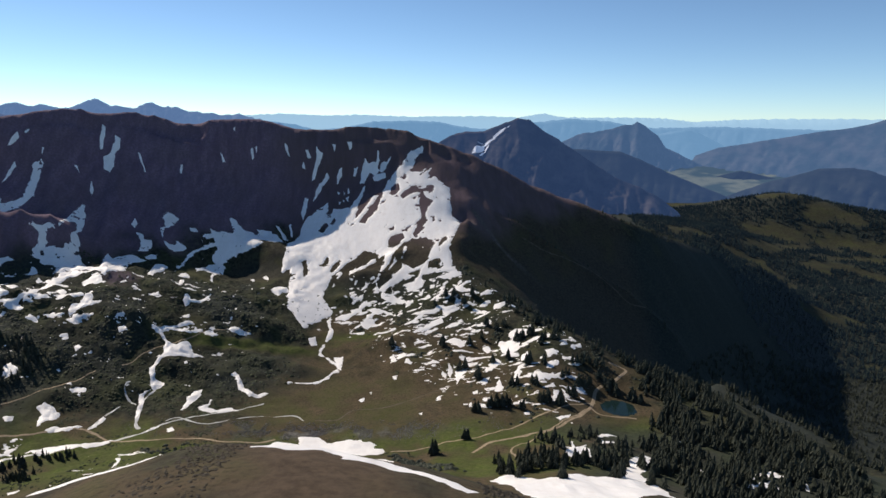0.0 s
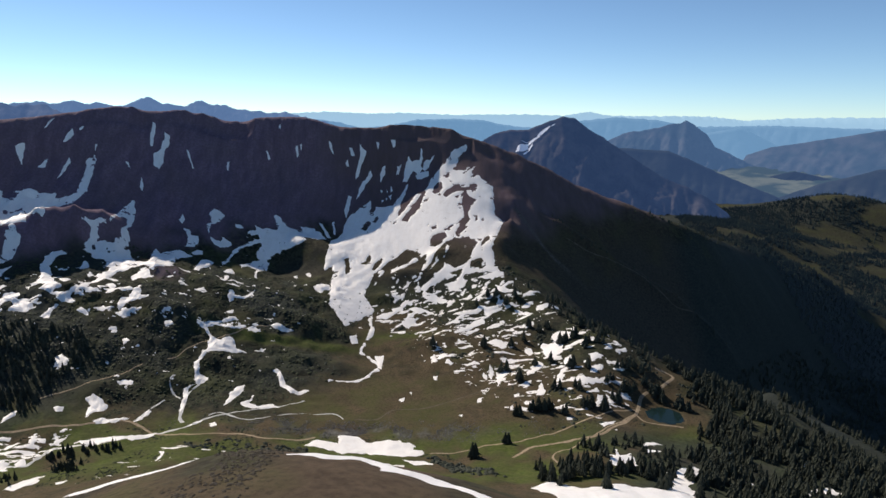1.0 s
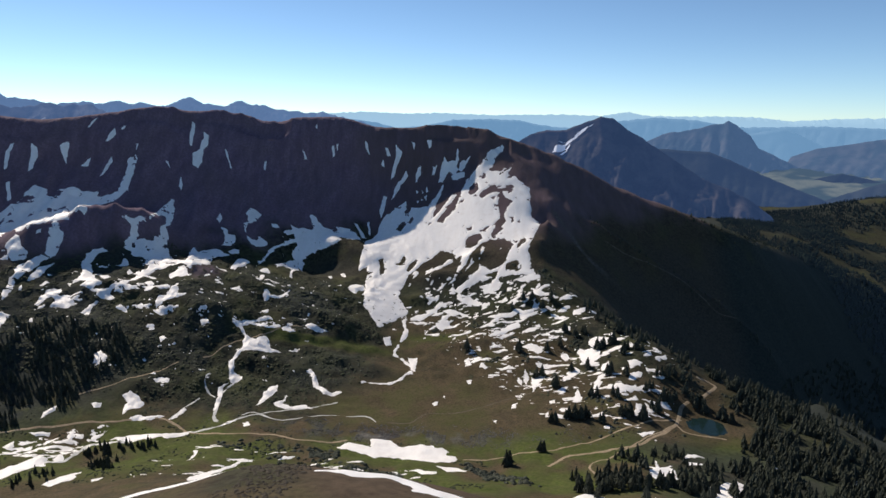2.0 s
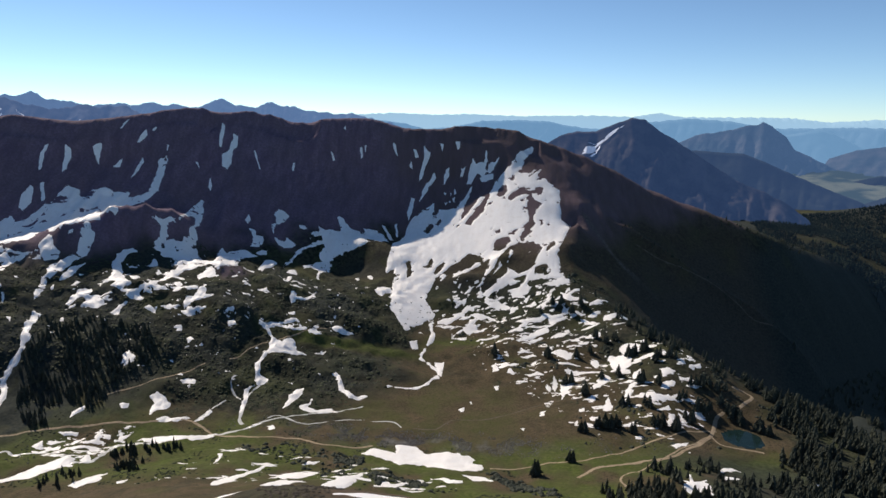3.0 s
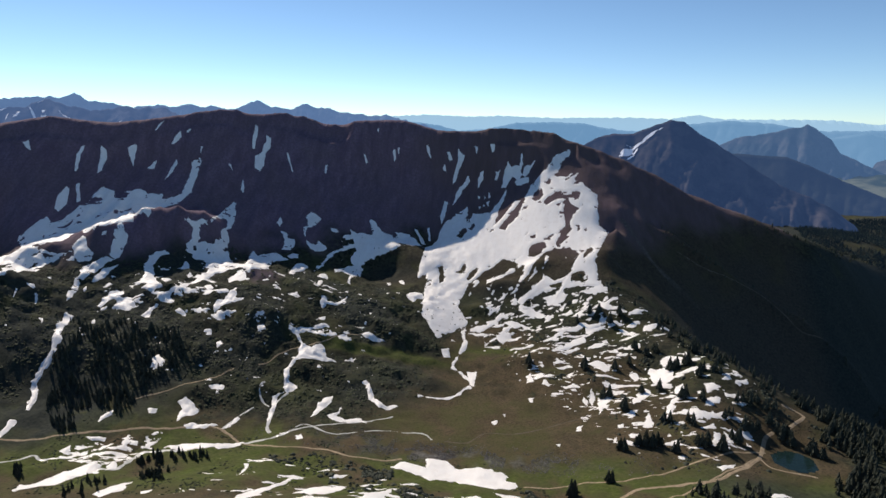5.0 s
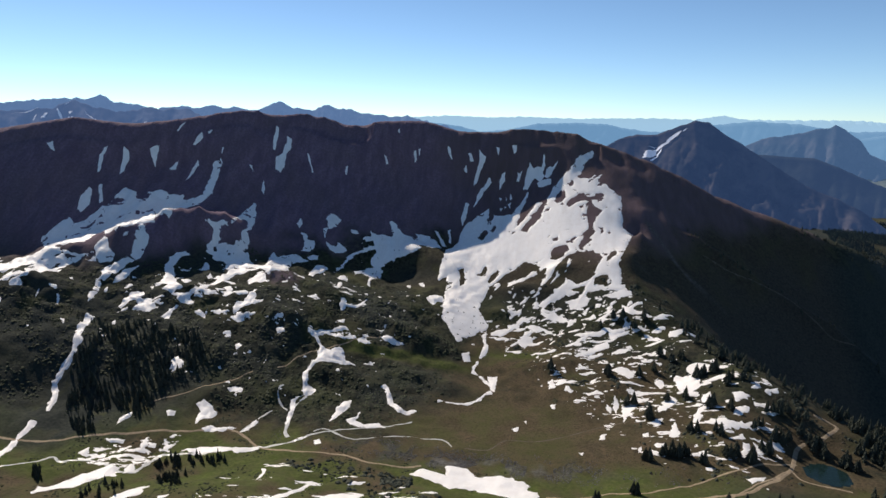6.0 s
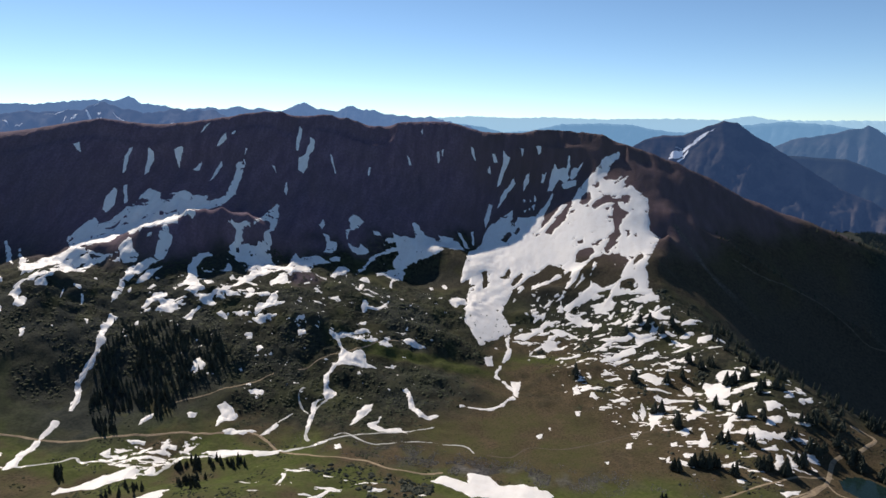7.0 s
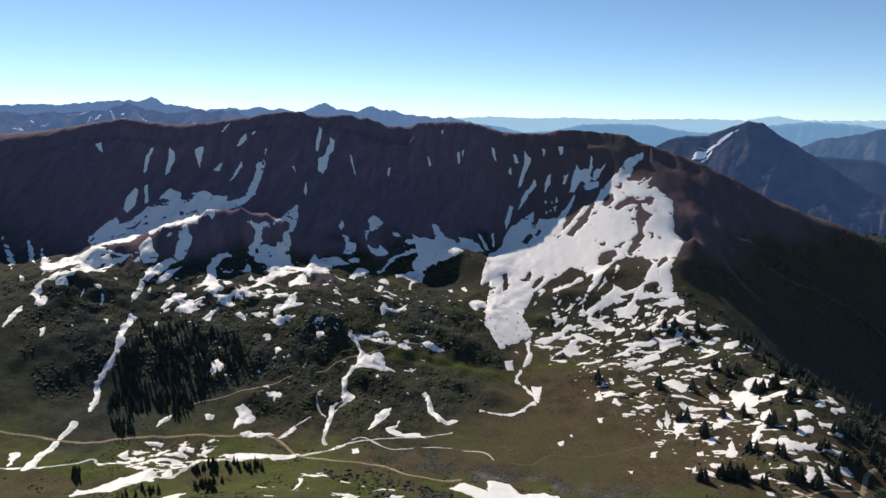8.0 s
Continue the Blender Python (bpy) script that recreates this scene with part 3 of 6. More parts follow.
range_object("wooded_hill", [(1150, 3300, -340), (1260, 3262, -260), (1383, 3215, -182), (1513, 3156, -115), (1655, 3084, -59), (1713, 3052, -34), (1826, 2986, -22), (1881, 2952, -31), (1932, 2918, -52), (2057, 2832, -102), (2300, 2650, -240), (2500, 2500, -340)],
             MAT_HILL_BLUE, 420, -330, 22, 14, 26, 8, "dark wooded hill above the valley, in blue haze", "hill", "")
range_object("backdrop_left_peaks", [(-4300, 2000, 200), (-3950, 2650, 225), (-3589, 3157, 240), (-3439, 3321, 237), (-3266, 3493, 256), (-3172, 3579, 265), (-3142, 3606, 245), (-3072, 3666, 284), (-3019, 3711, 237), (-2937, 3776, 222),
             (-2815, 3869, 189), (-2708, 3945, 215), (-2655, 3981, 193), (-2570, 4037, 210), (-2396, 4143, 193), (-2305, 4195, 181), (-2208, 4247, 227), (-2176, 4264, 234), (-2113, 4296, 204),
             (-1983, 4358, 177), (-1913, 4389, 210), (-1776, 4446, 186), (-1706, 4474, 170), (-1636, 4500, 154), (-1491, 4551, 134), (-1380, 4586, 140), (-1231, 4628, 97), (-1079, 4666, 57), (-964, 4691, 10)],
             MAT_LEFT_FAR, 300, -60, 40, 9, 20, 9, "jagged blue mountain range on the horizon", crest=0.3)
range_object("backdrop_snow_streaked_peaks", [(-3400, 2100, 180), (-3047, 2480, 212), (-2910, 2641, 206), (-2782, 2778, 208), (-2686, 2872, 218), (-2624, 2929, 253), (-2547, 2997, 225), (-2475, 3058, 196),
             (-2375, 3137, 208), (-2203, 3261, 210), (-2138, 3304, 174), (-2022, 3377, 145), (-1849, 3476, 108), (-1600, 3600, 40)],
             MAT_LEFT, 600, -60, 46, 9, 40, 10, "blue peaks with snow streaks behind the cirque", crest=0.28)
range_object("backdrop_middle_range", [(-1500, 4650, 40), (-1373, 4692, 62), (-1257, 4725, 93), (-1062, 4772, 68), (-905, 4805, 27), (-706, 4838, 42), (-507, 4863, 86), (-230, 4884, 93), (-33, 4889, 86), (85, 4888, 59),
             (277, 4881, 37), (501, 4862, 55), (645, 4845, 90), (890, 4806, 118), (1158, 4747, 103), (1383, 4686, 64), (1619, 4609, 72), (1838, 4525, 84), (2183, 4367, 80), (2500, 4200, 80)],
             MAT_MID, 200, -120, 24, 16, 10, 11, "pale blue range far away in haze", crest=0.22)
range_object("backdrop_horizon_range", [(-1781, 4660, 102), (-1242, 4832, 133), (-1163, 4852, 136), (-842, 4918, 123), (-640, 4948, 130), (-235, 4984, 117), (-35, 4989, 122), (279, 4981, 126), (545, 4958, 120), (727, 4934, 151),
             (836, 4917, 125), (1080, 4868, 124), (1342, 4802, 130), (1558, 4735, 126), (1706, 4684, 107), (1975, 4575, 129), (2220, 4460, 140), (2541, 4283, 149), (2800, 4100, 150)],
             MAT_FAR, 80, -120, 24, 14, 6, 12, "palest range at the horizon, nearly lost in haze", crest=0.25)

# the open valley beyond the hills
vx, vy = np.meshgrid(np.linspace(-400, 3600, 200), np.linspace(2600, 4800, 150))
vz = -205 + 150 * smooth(3000, 4750, vy + 0.25 * (vx - 1500)) + fractal(vx, vy, 500, 3, 44) * 10 - 10
open_land = np.maximum(smooth(4050, 4400, vy + fractal(vx, vy, 300, 3, 45) * 160) * 0.75, smooth(-0.1, 0.25, fractal(vx * 0.7, vy, 210, 4, 46, 0.6) - 0.12) * smooth(3150, 3500, vy))
for line, wide in (([(1300, 3620), (1480, 3650), (1640, 3720)], 150), ([(1180, 3820), (1420, 3900)], 110), ([(1520, 4080), (1800, 4150), (2100, 4100)], 160)):
    open_land = np.maximum(open_land, smooth(-0.4, 0.4, band(line, wide, 0.4, 9)(vx, vy) / wide * 2))
open_land *= 1 - 0.85 * smooth(-0.3, 0.3, band([(1340, 3900), (1560, 3980)], 90, 0.4, 10)(vx, vy) / 45)
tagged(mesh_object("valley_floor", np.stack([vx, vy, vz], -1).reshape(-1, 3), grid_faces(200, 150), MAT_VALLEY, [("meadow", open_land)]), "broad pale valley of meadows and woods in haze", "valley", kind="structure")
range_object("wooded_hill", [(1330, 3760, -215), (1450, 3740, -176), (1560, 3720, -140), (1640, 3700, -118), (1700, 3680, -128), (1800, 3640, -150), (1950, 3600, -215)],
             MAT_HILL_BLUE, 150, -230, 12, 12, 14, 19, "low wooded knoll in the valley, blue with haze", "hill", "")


def far_snow(label, line, wide, seed, tag):
    """Snow in a gully of a distant mountain, along (row, column) steps on its face."""
    v = FACES[label][4:]
    p = np.array(line, float)
    k = np.linspace(0, len(p) - 1, 40)
    d, c = np.interp(k, np.arange(len(p)), p[:, 0]), np.interp(k, np.arange(len(p)), p[:, 1])
    s = np.linspace(-1, 1, 9)
    half = wide * (0.35 + np.sin(np.linspace(0.3, 2.9, 40)) * 0.65) * (1 + 0.8 * fractal(k * 20, k * 0, 14, 3, seed, 0.7))
    c = np.clip(c[:, None] + s * np.maximum(half, 0.05)[:, None] + 0.4 * wide * fractal(k * 20, k * 0 + 9, 17, 3, seed)[:, None], 0, v.shape[1] - 1.01)
    d = np.repeat(d[:, None], 9, 1)
    i, j = np.floor(d).astype(int), np.floor(c).astype(int)
    a, b = (d - i)[..., None], (c - j)[..., None]
    q = v[i, j] * (1 - a) * (1 - b) + v[i + 1, j] * a * (1 - b) + v[i, j + 1] * (1 - a) * b + v[i + 1, j + 1] * a * b
    q = q - q / np.linalg.norm(q, axis=-1, keepdims=True) * 6 + np.array([0, 0, 1.0])
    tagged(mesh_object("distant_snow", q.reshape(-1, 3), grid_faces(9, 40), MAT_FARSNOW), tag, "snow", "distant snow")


HORN = "dark pointed mountain with a snow gully, hazy in the distance"
for k, (line, wide) in enumerate((([(2.2, 47), (4.2, 42.5), (6.0, 37.5), (10.2, 32.5)], 1.9), ([(4.8, 42), (4.5, 38), (4.8, 35)], 0.7), ([(6.2, 40), (8, 38.5), (9.7, 36)], 0.7), ([(1.7, 49.5), (2.5, 48)], 0.5))):
    far_snow(HORN, line, wide, 3 + k, "bright snow gully on the shoulder of the distant horn")
PEAKS = "blue peaks with snow streaks behind the cirque"
for k, (line, wide) in enumerate((([(0.1, 108), (0.3, 105), (2.2, 101.5), (2.7, 95.5)], 0.7), ([(1.7, 116), (7.7, 118), (12.7, 119.5)], 0.6), ([(6, 121.5), (8.2, 123)], 0.6), ([(8.5, 120.5), (11.2, 123)], 0.6),
                                  ([(8.2, 131.5), (10.5, 133.5), (12.7, 136)], 0.6), ([(9.8, 75), (12.5, 73.5), (13.5, 70.5)], 0.8), ([(6, 78.5), (8.7, 80)], 0.6), ([(7, 86.5), (8.2, 83)], 0.7), ([(3.5, 111.5), (9, 108.5)], 0.5),
                                  ([(5, 106.5), (8.2, 105)], 0.35), ([(0.1, 122.5), (1, 120)], 0.6), ([(6.5, 129.5), (9.3, 131)], 0.4), ([(12.8, 159.5), (13.3, 158)], 0.6))):
    far_snow(PEAKS, line, wide, 20 + k, "thin snow streak on a distant blue peak")


# ---- snow, lying on the ground in tongues, aprons and patches ----
def signed(poly, x, y):
    """Metres inside (+) or outside (-) of a closed outline."""
    p = np.array(poly, float)
    q = np.roll(p, -1, 0)
    best = np.full(x.shape, 1e9)
    inside = np.zeros(x.shape, bool)
    for (ax, ay), (bx, by) in zip(p, q):
        dx, dy = bx - ax, by - ay
        t = np.clip(((x - ax) * dx + (y - ay) * dy) / (dx * dx + dy * dy + 1e-9), 0, 1)
        best = np.minimum(best, np.hypot(x - ax - t * dx, y - ay - t * dy))
        with np.errstate(divide="ignore", invalid="ignore"):
            cross = ((ay > y) != (by > y)) & (x < dx * (y - ay) / (by - ay) + ax)
        inside ^= cross
    return np.where(inside, best, -best)


COVERED = np.zeros((900, 1400), bool)


def bare(x, y):
    """Where neither snow, water nor road lies on the ground."""
    i = np.clip(np.round(np.asarray(y) - 300).astype(int), 0, 899)
    j = np.clip(np.round(np.asarray(x) + 1000).astype(int), 0, 1399)
    return ~COVERED[i, j]


def sheet(name, field, box, step, mat, thick=0.9, sink=0.9, slope=0.18):
    """A thin layer over the ground where the field is above zero; its rim sinks into the turf."""
    x0, x1, y0, y1 = box
    xs, ys = np.arange(x0, x1 + step, step), np.arange(y0, y1 + step, step)
    x, y = np.meshgrid(xs, ys)
    f = field(x, y)
    ok = f > -2.6 * max(step, 1)
    keep = ok[:-1, :-1] | ok[1:, :-1] | ok[:-1, 1:] | ok[1:, 1:]
    if not (f > 0).any():
        return None
    lain = f > -1.0
    COVERED[np.clip(np.round(y[lain] - 300).astype(int), 0, 899), np.clip(np.round(x[lain] + 1000).astype(int), 0, 1399)] = True
    z = height(x, y) + np.clip(f * slope, -sink, thick)
    faces = grid_faces(len(xs), len(ys), keep)
    used, index = np.unique(faces, return_inverse=True)
    v = np.stack([x, y, z], -1).reshape(-1, 3)[used]
    return mesh_object(name, v, index.reshape(faces.shape), mat)


SNOW_KINDS = {
    "cone": ("snowfield", "large sunlit summer snowfield streaked with dirt below the peak", "snow below the peak"),
    "wall": ("snow_streak", "narrow snow streak in a gully of the shaded rock wall", "snow streaks on the wall"),
    "apron": ("snow_apron", "shaded snow apron at the foot of the rock wall", "snow aprons"),
    "basin": ("snow_patch", "melting snow patch on dark willow slopes", "snow patches in the basin"),
    "meadow": ("snow_patch", "flat white snow patch on green meadow turf", "snow patches on the meadow"),
    "spur": ("snow_patch", "small bright snow patch between hummocks and trees", "snow patches on the spur"),
}


def snow(kind, outline, holes=()):
    p = np.array(outline, float)
    lo, hi = p.min(0) - 5, p.max(0) + 5
    size = max(4.0, min(hi - lo) - 10)
    step = float(np.clip(max(hi - lo) / 140, 0.6, 1.1))
    wobble = float(np.clip(size * 0.05, 0.3, 1.1))

    wobble *= 2.4 if kind in ("spur", "meadow") else 1

    def field(x, y):
        wx, wy = x + fractal(x, y, size * 0.5 + 5, 3, 21) * wobble * 1.3, y + fractal(x, y, size * 0.5 + 5, 3, 22) * wobble * 1.3
        f = signed(outline, wx, wy)
        for h in holes:
            f = np.minimum(f, -signed(h, wx, wy))
        if kind in ("apron", "cone"):
            # rocks and melt holes showing through near the rim
            specks = fractal(x * 0.85 + y * 0.5, (y * 0.85 - x * 0.5) * 1.7, 15, 4, 27, 0.62)
            f = np.minimum(f, (0.5 + 0.05 * f - specks) * 10)
        if kind in ("wall", "apron", "cone"):
            f = f + fractal(x + 0.3 * y, y * 0.3, 9, 3, 24) * wobble * 0.9
        rag = float(np.clip(size * 0.035, 0.5, 1.5))
        return f + grain(x, y, 9, 26) * rag + grain(x, y, 4.5, 23) * rag * 0.8 + grain(x, y, 2.1, 25) * 0.45 + {"spur": -0.5, "basin": -0.4}.get(kind, 0.0)

    name, label, group = SNOW_KINDS[kind]
    ob = sheet(name, field, (lo[0], hi[0], lo[1], hi[1]), step, MAT_SNOW, 0.3 if kind in ("spur", "wall") else 0.45)
    if ob:
        tagged(ob, label, "snow", group)
    return ob


snow("wall", [(-505, 1006), (-500.5, 1006.5), (-497, 990.5), (-495, 977), (-498, 976.5), (-503, 990.5)])
snow("wall", [(-486, 1003.5), (-480, 1004), (-477.5, 992), (-479.5, 979.5), (-475.5, 966), (-477.5, 956), (-486, 958.5), (-491, 971), (-484.5, 981), (-485, 993.5)])
snow("wall", [(-622.5, 939), (-618, 943), (-623.5, 932), (-627, 927)])
snow("wall", [(-582.5, 949.5), (-578, 951), (-582, 944.5), (-585, 943.5)])
snow("wall", [(-592, 941.5), (-588.5, 936.5), (-595.5, 927), (-600.5, 925.5), (-596.5, 935)])
snow("wall", [(-681, 883), (-674, 884.5), (-671.5, 879.5), (-666.5, 859.5), (-669, 854), (-675, 868.5)])
snow("wall", [(-700, 855), (-699, 866.5), (-696, 872), (-696, 859), (-689.5, 841.5), (-690.5, 837)])
snow("wall", [(-650.5, 898.5), (-640.5, 907), (-639.5, 898.5), (-637.5, 888.5), (-644, 894)])
snow("wall", [(-619, 892), (-612, 908.5), (-610, 897)])
snow("wall", [(-589.5, 888), (-588, 904.5), (-586, 917), (-582.5, 913), (-583.5, 899)])
snow("wall", [(-494, 935), (-488, 929), (-484.5, 917), (-490, 920.5)])
snow("wall", [(-455.5, 1001.5), (-449, 998), (-436, 981.5), (-438.5, 979.5), (-448, 991)])
snow("wall", [(-516.5, 938.5), (-513.5, 940.5), (-508.5, 934.5)])
snow("wall", [(-683.5, 813), (-679.5, 812), (-670, 794), (-671, 778.5), (-677.5, 779.5), (-684, 797.5)])
snow("wall", [(-679, 823.5), (-675.5, 828), (-659.5, 804.5), (-661.5, 801.5)])
snow("wall", [(-257, 1080.5), (-248.5, 1075.5), (-244, 1067), (-249, 1069)])
snow("wall", [(-204, 1079.5), (-192, 1073.5), (-195.5, 1067), (-199, 1063), (-201.5, 1053), (-206.5, 1049.5), (-206, 1060.5), (-202, 1069.5)])
snow("wall", [(-185, 1058), (-180.5, 1053), (-191, 1043.5), (-195, 1026.5), (-199.5, 1021.5), (-198.5, 1039.5)])
snow("wall", [(-163.5, 1064), (-160.5, 1059.5), (-165.5, 1047.5), (-169, 1055)])
snow("wall", [(-142.5, 1064.5), (-136.5, 1065), (-139.5, 1055.5)])
snow("wall", [(-214.5, 1026.5), (-209, 1026.5), (-208, 1001), (-210.5, 987), (-215, 1000.5)])
snow("wall", [(-154.5, 1084), (-147.5, 1087), (-146.5, 1081), (-150, 1078.5)])
snow("wall", [(-179.5, 1084.5), (-173, 1082.5), (-174.5, 1076)])
snow("wall", [(-249.5, 978.5), (-244, 978.5), (-224.5, 951.5), (-230.5, 950)])
snow("wall", [(-399, 1017), (-396, 1019.5), (-393.5, 1006.5), (-396.5, 1007)])
snow("wall", [(-333, 1072), (-330, 1074.5), (-329.5, 1069)])
snow("wall", [(-304, 1061), (-300.5, 1063), (-298, 1057), (-300.5, 1054.5)])
snow("wall", [(-348, 1048.5), (-344.5, 1049), (-340, 1045.5), (-343, 1043)])
snow("wall", [(-297.5, 1064.5), (-294, 1065.5), (-294.5, 1059.5)])
snow("wall", [(-221, 1075), (-216.5, 1075.5), (-211, 1069.5), (-216.5, 1069)])
snow("wall", [(-755.5, 825), (-750, 829), (-741.5, 822.5), (-747, 821)])
snow("wall", [(-558.5, 937), (-555.5, 938), (-555, 930.5)])
snow("wall", [(-427, 899.5), (-425.5, 909), (-419.5, 902), (-421.5, 896.5)])
snow("wall", [(-230.5, 984), (-227.5, 986), (-219.5, 957), (-223.5, 961)])
snow("basin", [(-311.7, 684.4), (-308.7, 690.6), (-294.0, 698.6), (-280.8, 711.0), (-276.3, 706.3), (-292.0, 693.7), (-302.0, 684.0), (-293.1, 673.9), (-283.0, 672.2), (-275.4, 684.4), (-271.4, 682.2), (-263.6, 667.5), (-251.7, 663.6), (-269.1, 653.9), (-285.6, 649.7), (-289.9, 635.9), (-284.6, 620.2), (-275.3, 619.2), (-273.9, 612.1), (-280.6, 605.2), (-286.7, 609.5), (-294.7, 629.3), (-295.3, 641.2), (-291.0, 654.9), (-297.0, 672.5), (-305.0, 679.3)])
snow("basin", [(-365.9, 554.4), (-362.3, 559.9), (-349.4, 556.1), (-340.9, 551.5), (-341.7, 541.8), (-347.4, 539.2), (-350.1, 534.7), (-350.2, 526.3), (-356.6, 540.0), (-356.6, 547.2)])
snow("meadow", [(-344.0, 525.5), (-337.2, 532.1), (-328.8, 532.0), (-314.6, 535.9), (-316.8, 530.5), (-340.1, 523.6)])
snow("basin", [(-351.8, 582.2), (-347.0, 590.9), (-337.4, 589.8), (-336.0, 584.2), (-342.1, 582.6), (-346.1, 579.4)])
snow("basin", [(-241.4, 568.4), (-243.5, 585.9), (-244.7, 601.9), (-241.8, 608.7), (-235.6, 611.6), (-232.8, 600.3), (-235.1, 588.1), (-237.5, 575.6)])
snow("basin", [(-229.0, 577.1), (-221.5, 585.5), (-221.9, 596.4), (-218.3, 592.7), (-220.0, 580.1), (-210.4, 577.3), (-199.7, 584.3), (-189.8, 575.4), (-200.9, 573.2), (-212.7, 569.6), (-222.2, 569.7)])
snow("basin", [(-217.5, 638.3), (-213.3, 644.6), (-204.9, 635.2), (-197.7, 621.7), (-184.7, 612.1), (-171.5, 613.0), (-179.6, 604.1), (-189.9, 606.2), (-202.2, 618.6), (-209.7, 632.4)])
snow("meadow", [(-308.7, 529.6), (-306.9, 541.4), (-307.6, 557.3), (-303.2, 553.3), (-302.9, 538.4)])
snow("basin", [(-384.6, 534.9), (-382.4, 537.7), (-375.3, 540.6), (-373.9, 533.7), (-377.9, 529.7)])
snow("basin", [(-411.7, 504.5), (-415.9, 514.5), (-413.8, 523.0), (-410.8, 526.8), (-407.2, 520.5), (-411.3, 512.4)])
snow("basin", [(-415.4, 464.1), (-414.1, 468.8), (-411.7, 474.3), (-406.3, 467.4), (-406.4, 462.0)])
snow("meadow", [(-410.2, 488.6), (-403.0, 491.5), (-393.7, 493.8), (-392.7, 490.4), (-402.6, 487.5)])
snow("meadow", [(-484.5, 429.1), (-479.6, 434.5), (-474.7, 433.1), (-471.3, 421.6), (-466.3, 413.5)])
snow("basin", [(-419.2, 597.7), (-417.9, 607.0), (-405.3, 596.1), (-402.7, 590.3), (-410.2, 582.6), (-411.7, 590.4)])
snow("basin", [(-539, 628), (-527, 622), (-525, 612), (-509.5, 580), (-503, 563), (-502.5, 550), (-503, 539), (-494.5, 533.5), (-489, 519), (-488, 509.5), (-495.5, 525), (-502, 534), (-506, 537.5), (-508.5, 556.5), (-511, 569.5), (-524, 595.5), (-536, 620.5)])
snow("basin", [(-283.5, 604.5), (-285, 594.5), (-275.5, 566), (-276, 555.5), (-279.5, 558.5), (-284.5, 578.5), (-290, 593)])
snow("basin", [(-344, 671), (-338, 675), (-331, 668), (-340, 665)])
snow("basin", [(-373.5, 637), (-369, 640.5), (-363.5, 635), (-368, 630)])
snow("basin", [(-425, 600.5), (-417.5, 596), (-406.5, 596.5), (-404.5, 589), (-415, 584.5), (-415.5, 592.5)])
snow("basin", [(-156, 734), (-149, 743.5), (-143, 724.5), (-150, 721.5)])
snow("basin", [(-121.5, 705), (-111, 708.5), (-107.5, 669), (-113.5, 676.5)])
snow("basin", [(-242, 713.5), (-234.5, 717.5), (-224, 715.5), (-213.5, 712.5), (-222.5, 709.5), (-235, 708)])
snow("basin", [(-508, 622), (-506.5, 630), (-502, 622.5)])
snow("basin", [(-549.5, 599), (-542.5, 599.5), (-536.5, 591)])
snow("basin", [(-357.5, 590), (-355, 594.5), (-351.5, 590.5)])
snow("meadow", [(-146, 503.5), (-140, 519.5), (-127, 515.5), (-120, 510.5), (-121, 529.5), (-107, 531), (-99.5, 518.5), (-92.5, 517), (-82, 524.5), (-67, 516), (-58, 514), (-54.5, 503.5), (-44.5, 502), (-43, 493), (-48, 484), (-62.5, 480.5), (-76.5, 489.5), (-92.5, 492.5), (-111.5, 488.5), (-129, 496)])
snow("meadow", [(-62.5, 479), (-57.5, 473), (-43, 474.5), (-37, 462.5), (-50, 463.5)])
snow("meadow", [(-79, 466.5), (-58, 460.5), (-57.5, 453), (-69, 455.5)])
snow("meadow", [(-113, 438.5), (-102.5, 441.5), (-97, 456), (-98, 438), (-106.5, 425.5)])
snow("meadow", [(-143, 381.5), (-140.5, 421), (-130.5, 456), (-128, 434), (-127.5, 405.5)])
snow("meadow", [(-217.5, 392.5), (-217.5, 419.5), (-210, 438), (-207, 462), (-205, 454.5), (-207.5, 428.5), (-207, 399.5), (-209, 382.5)])
snow("meadow", [(-325, 394), (-324, 420), (-317.5, 425), (-310, 408), (-315.5, 392.5)])
snow("meadow", [(-395.5, 400), (-401, 410.5), (-393, 425), (-386, 436.5), (-365.5, 448), (-358, 449.5), (-356.5, 437), (-368, 427), (-375.5, 419), (-389, 413), (-392.5, 400.5)])
snow("meadow", [(-360, 453.5), (-359, 463), (-349.5, 448.5), (-353, 443.5)])
snow("meadow", [(-190, 422.5), (-184.5, 443), (-163.5, 453), (-159.5, 426.5), (-168, 401)])
snow("meadow", [(-177, 380.5), (-171, 399.5), (-156, 400), (-164.5, 384.5)])
snow("meadow", [(-295.5, 405), (-287.5, 407.5), (-286, 402.5), (-290.5, 400)])
snow("meadow", [(-269, 413), (-250.5, 397.5), (-248, 393), (-266, 409)])
snow("meadow", [(-247, 453.5), (-253, 470.5), (-249, 471), (-245.5, 456.5), (-246.5, 444)])
snow("meadow", [(-183, 467), (-170.5, 472.5), (-172, 467), (-181, 464.5)])
snow("meadow", [(0.5, 661), (5, 657), (5, 645), (0.5, 651)])
snow("meadow", [(-4, 603.5), (1, 605.5), (-1, 594), (-4.5, 594)])
snow("meadow", [(-23, 570.5), (-17, 570.5), (-18.5, 565.5)])
snow("meadow", [(-80.5, 604.5), (-76, 611), (-75, 602), (-78, 599)])
snow("meadow", [(-72, 621), (-69.5, 621), (-69.5, 615)])
snow("meadow", [(-52, 655), (-46.5, 656.5), (-47, 646.5), (-50, 646.5)])
snow("meadow", [(-340.5, 493), (-328.5, 503), (-307.5, 503.5), (-292, 505), (-302.5, 494.5), (-327.5, 493)])
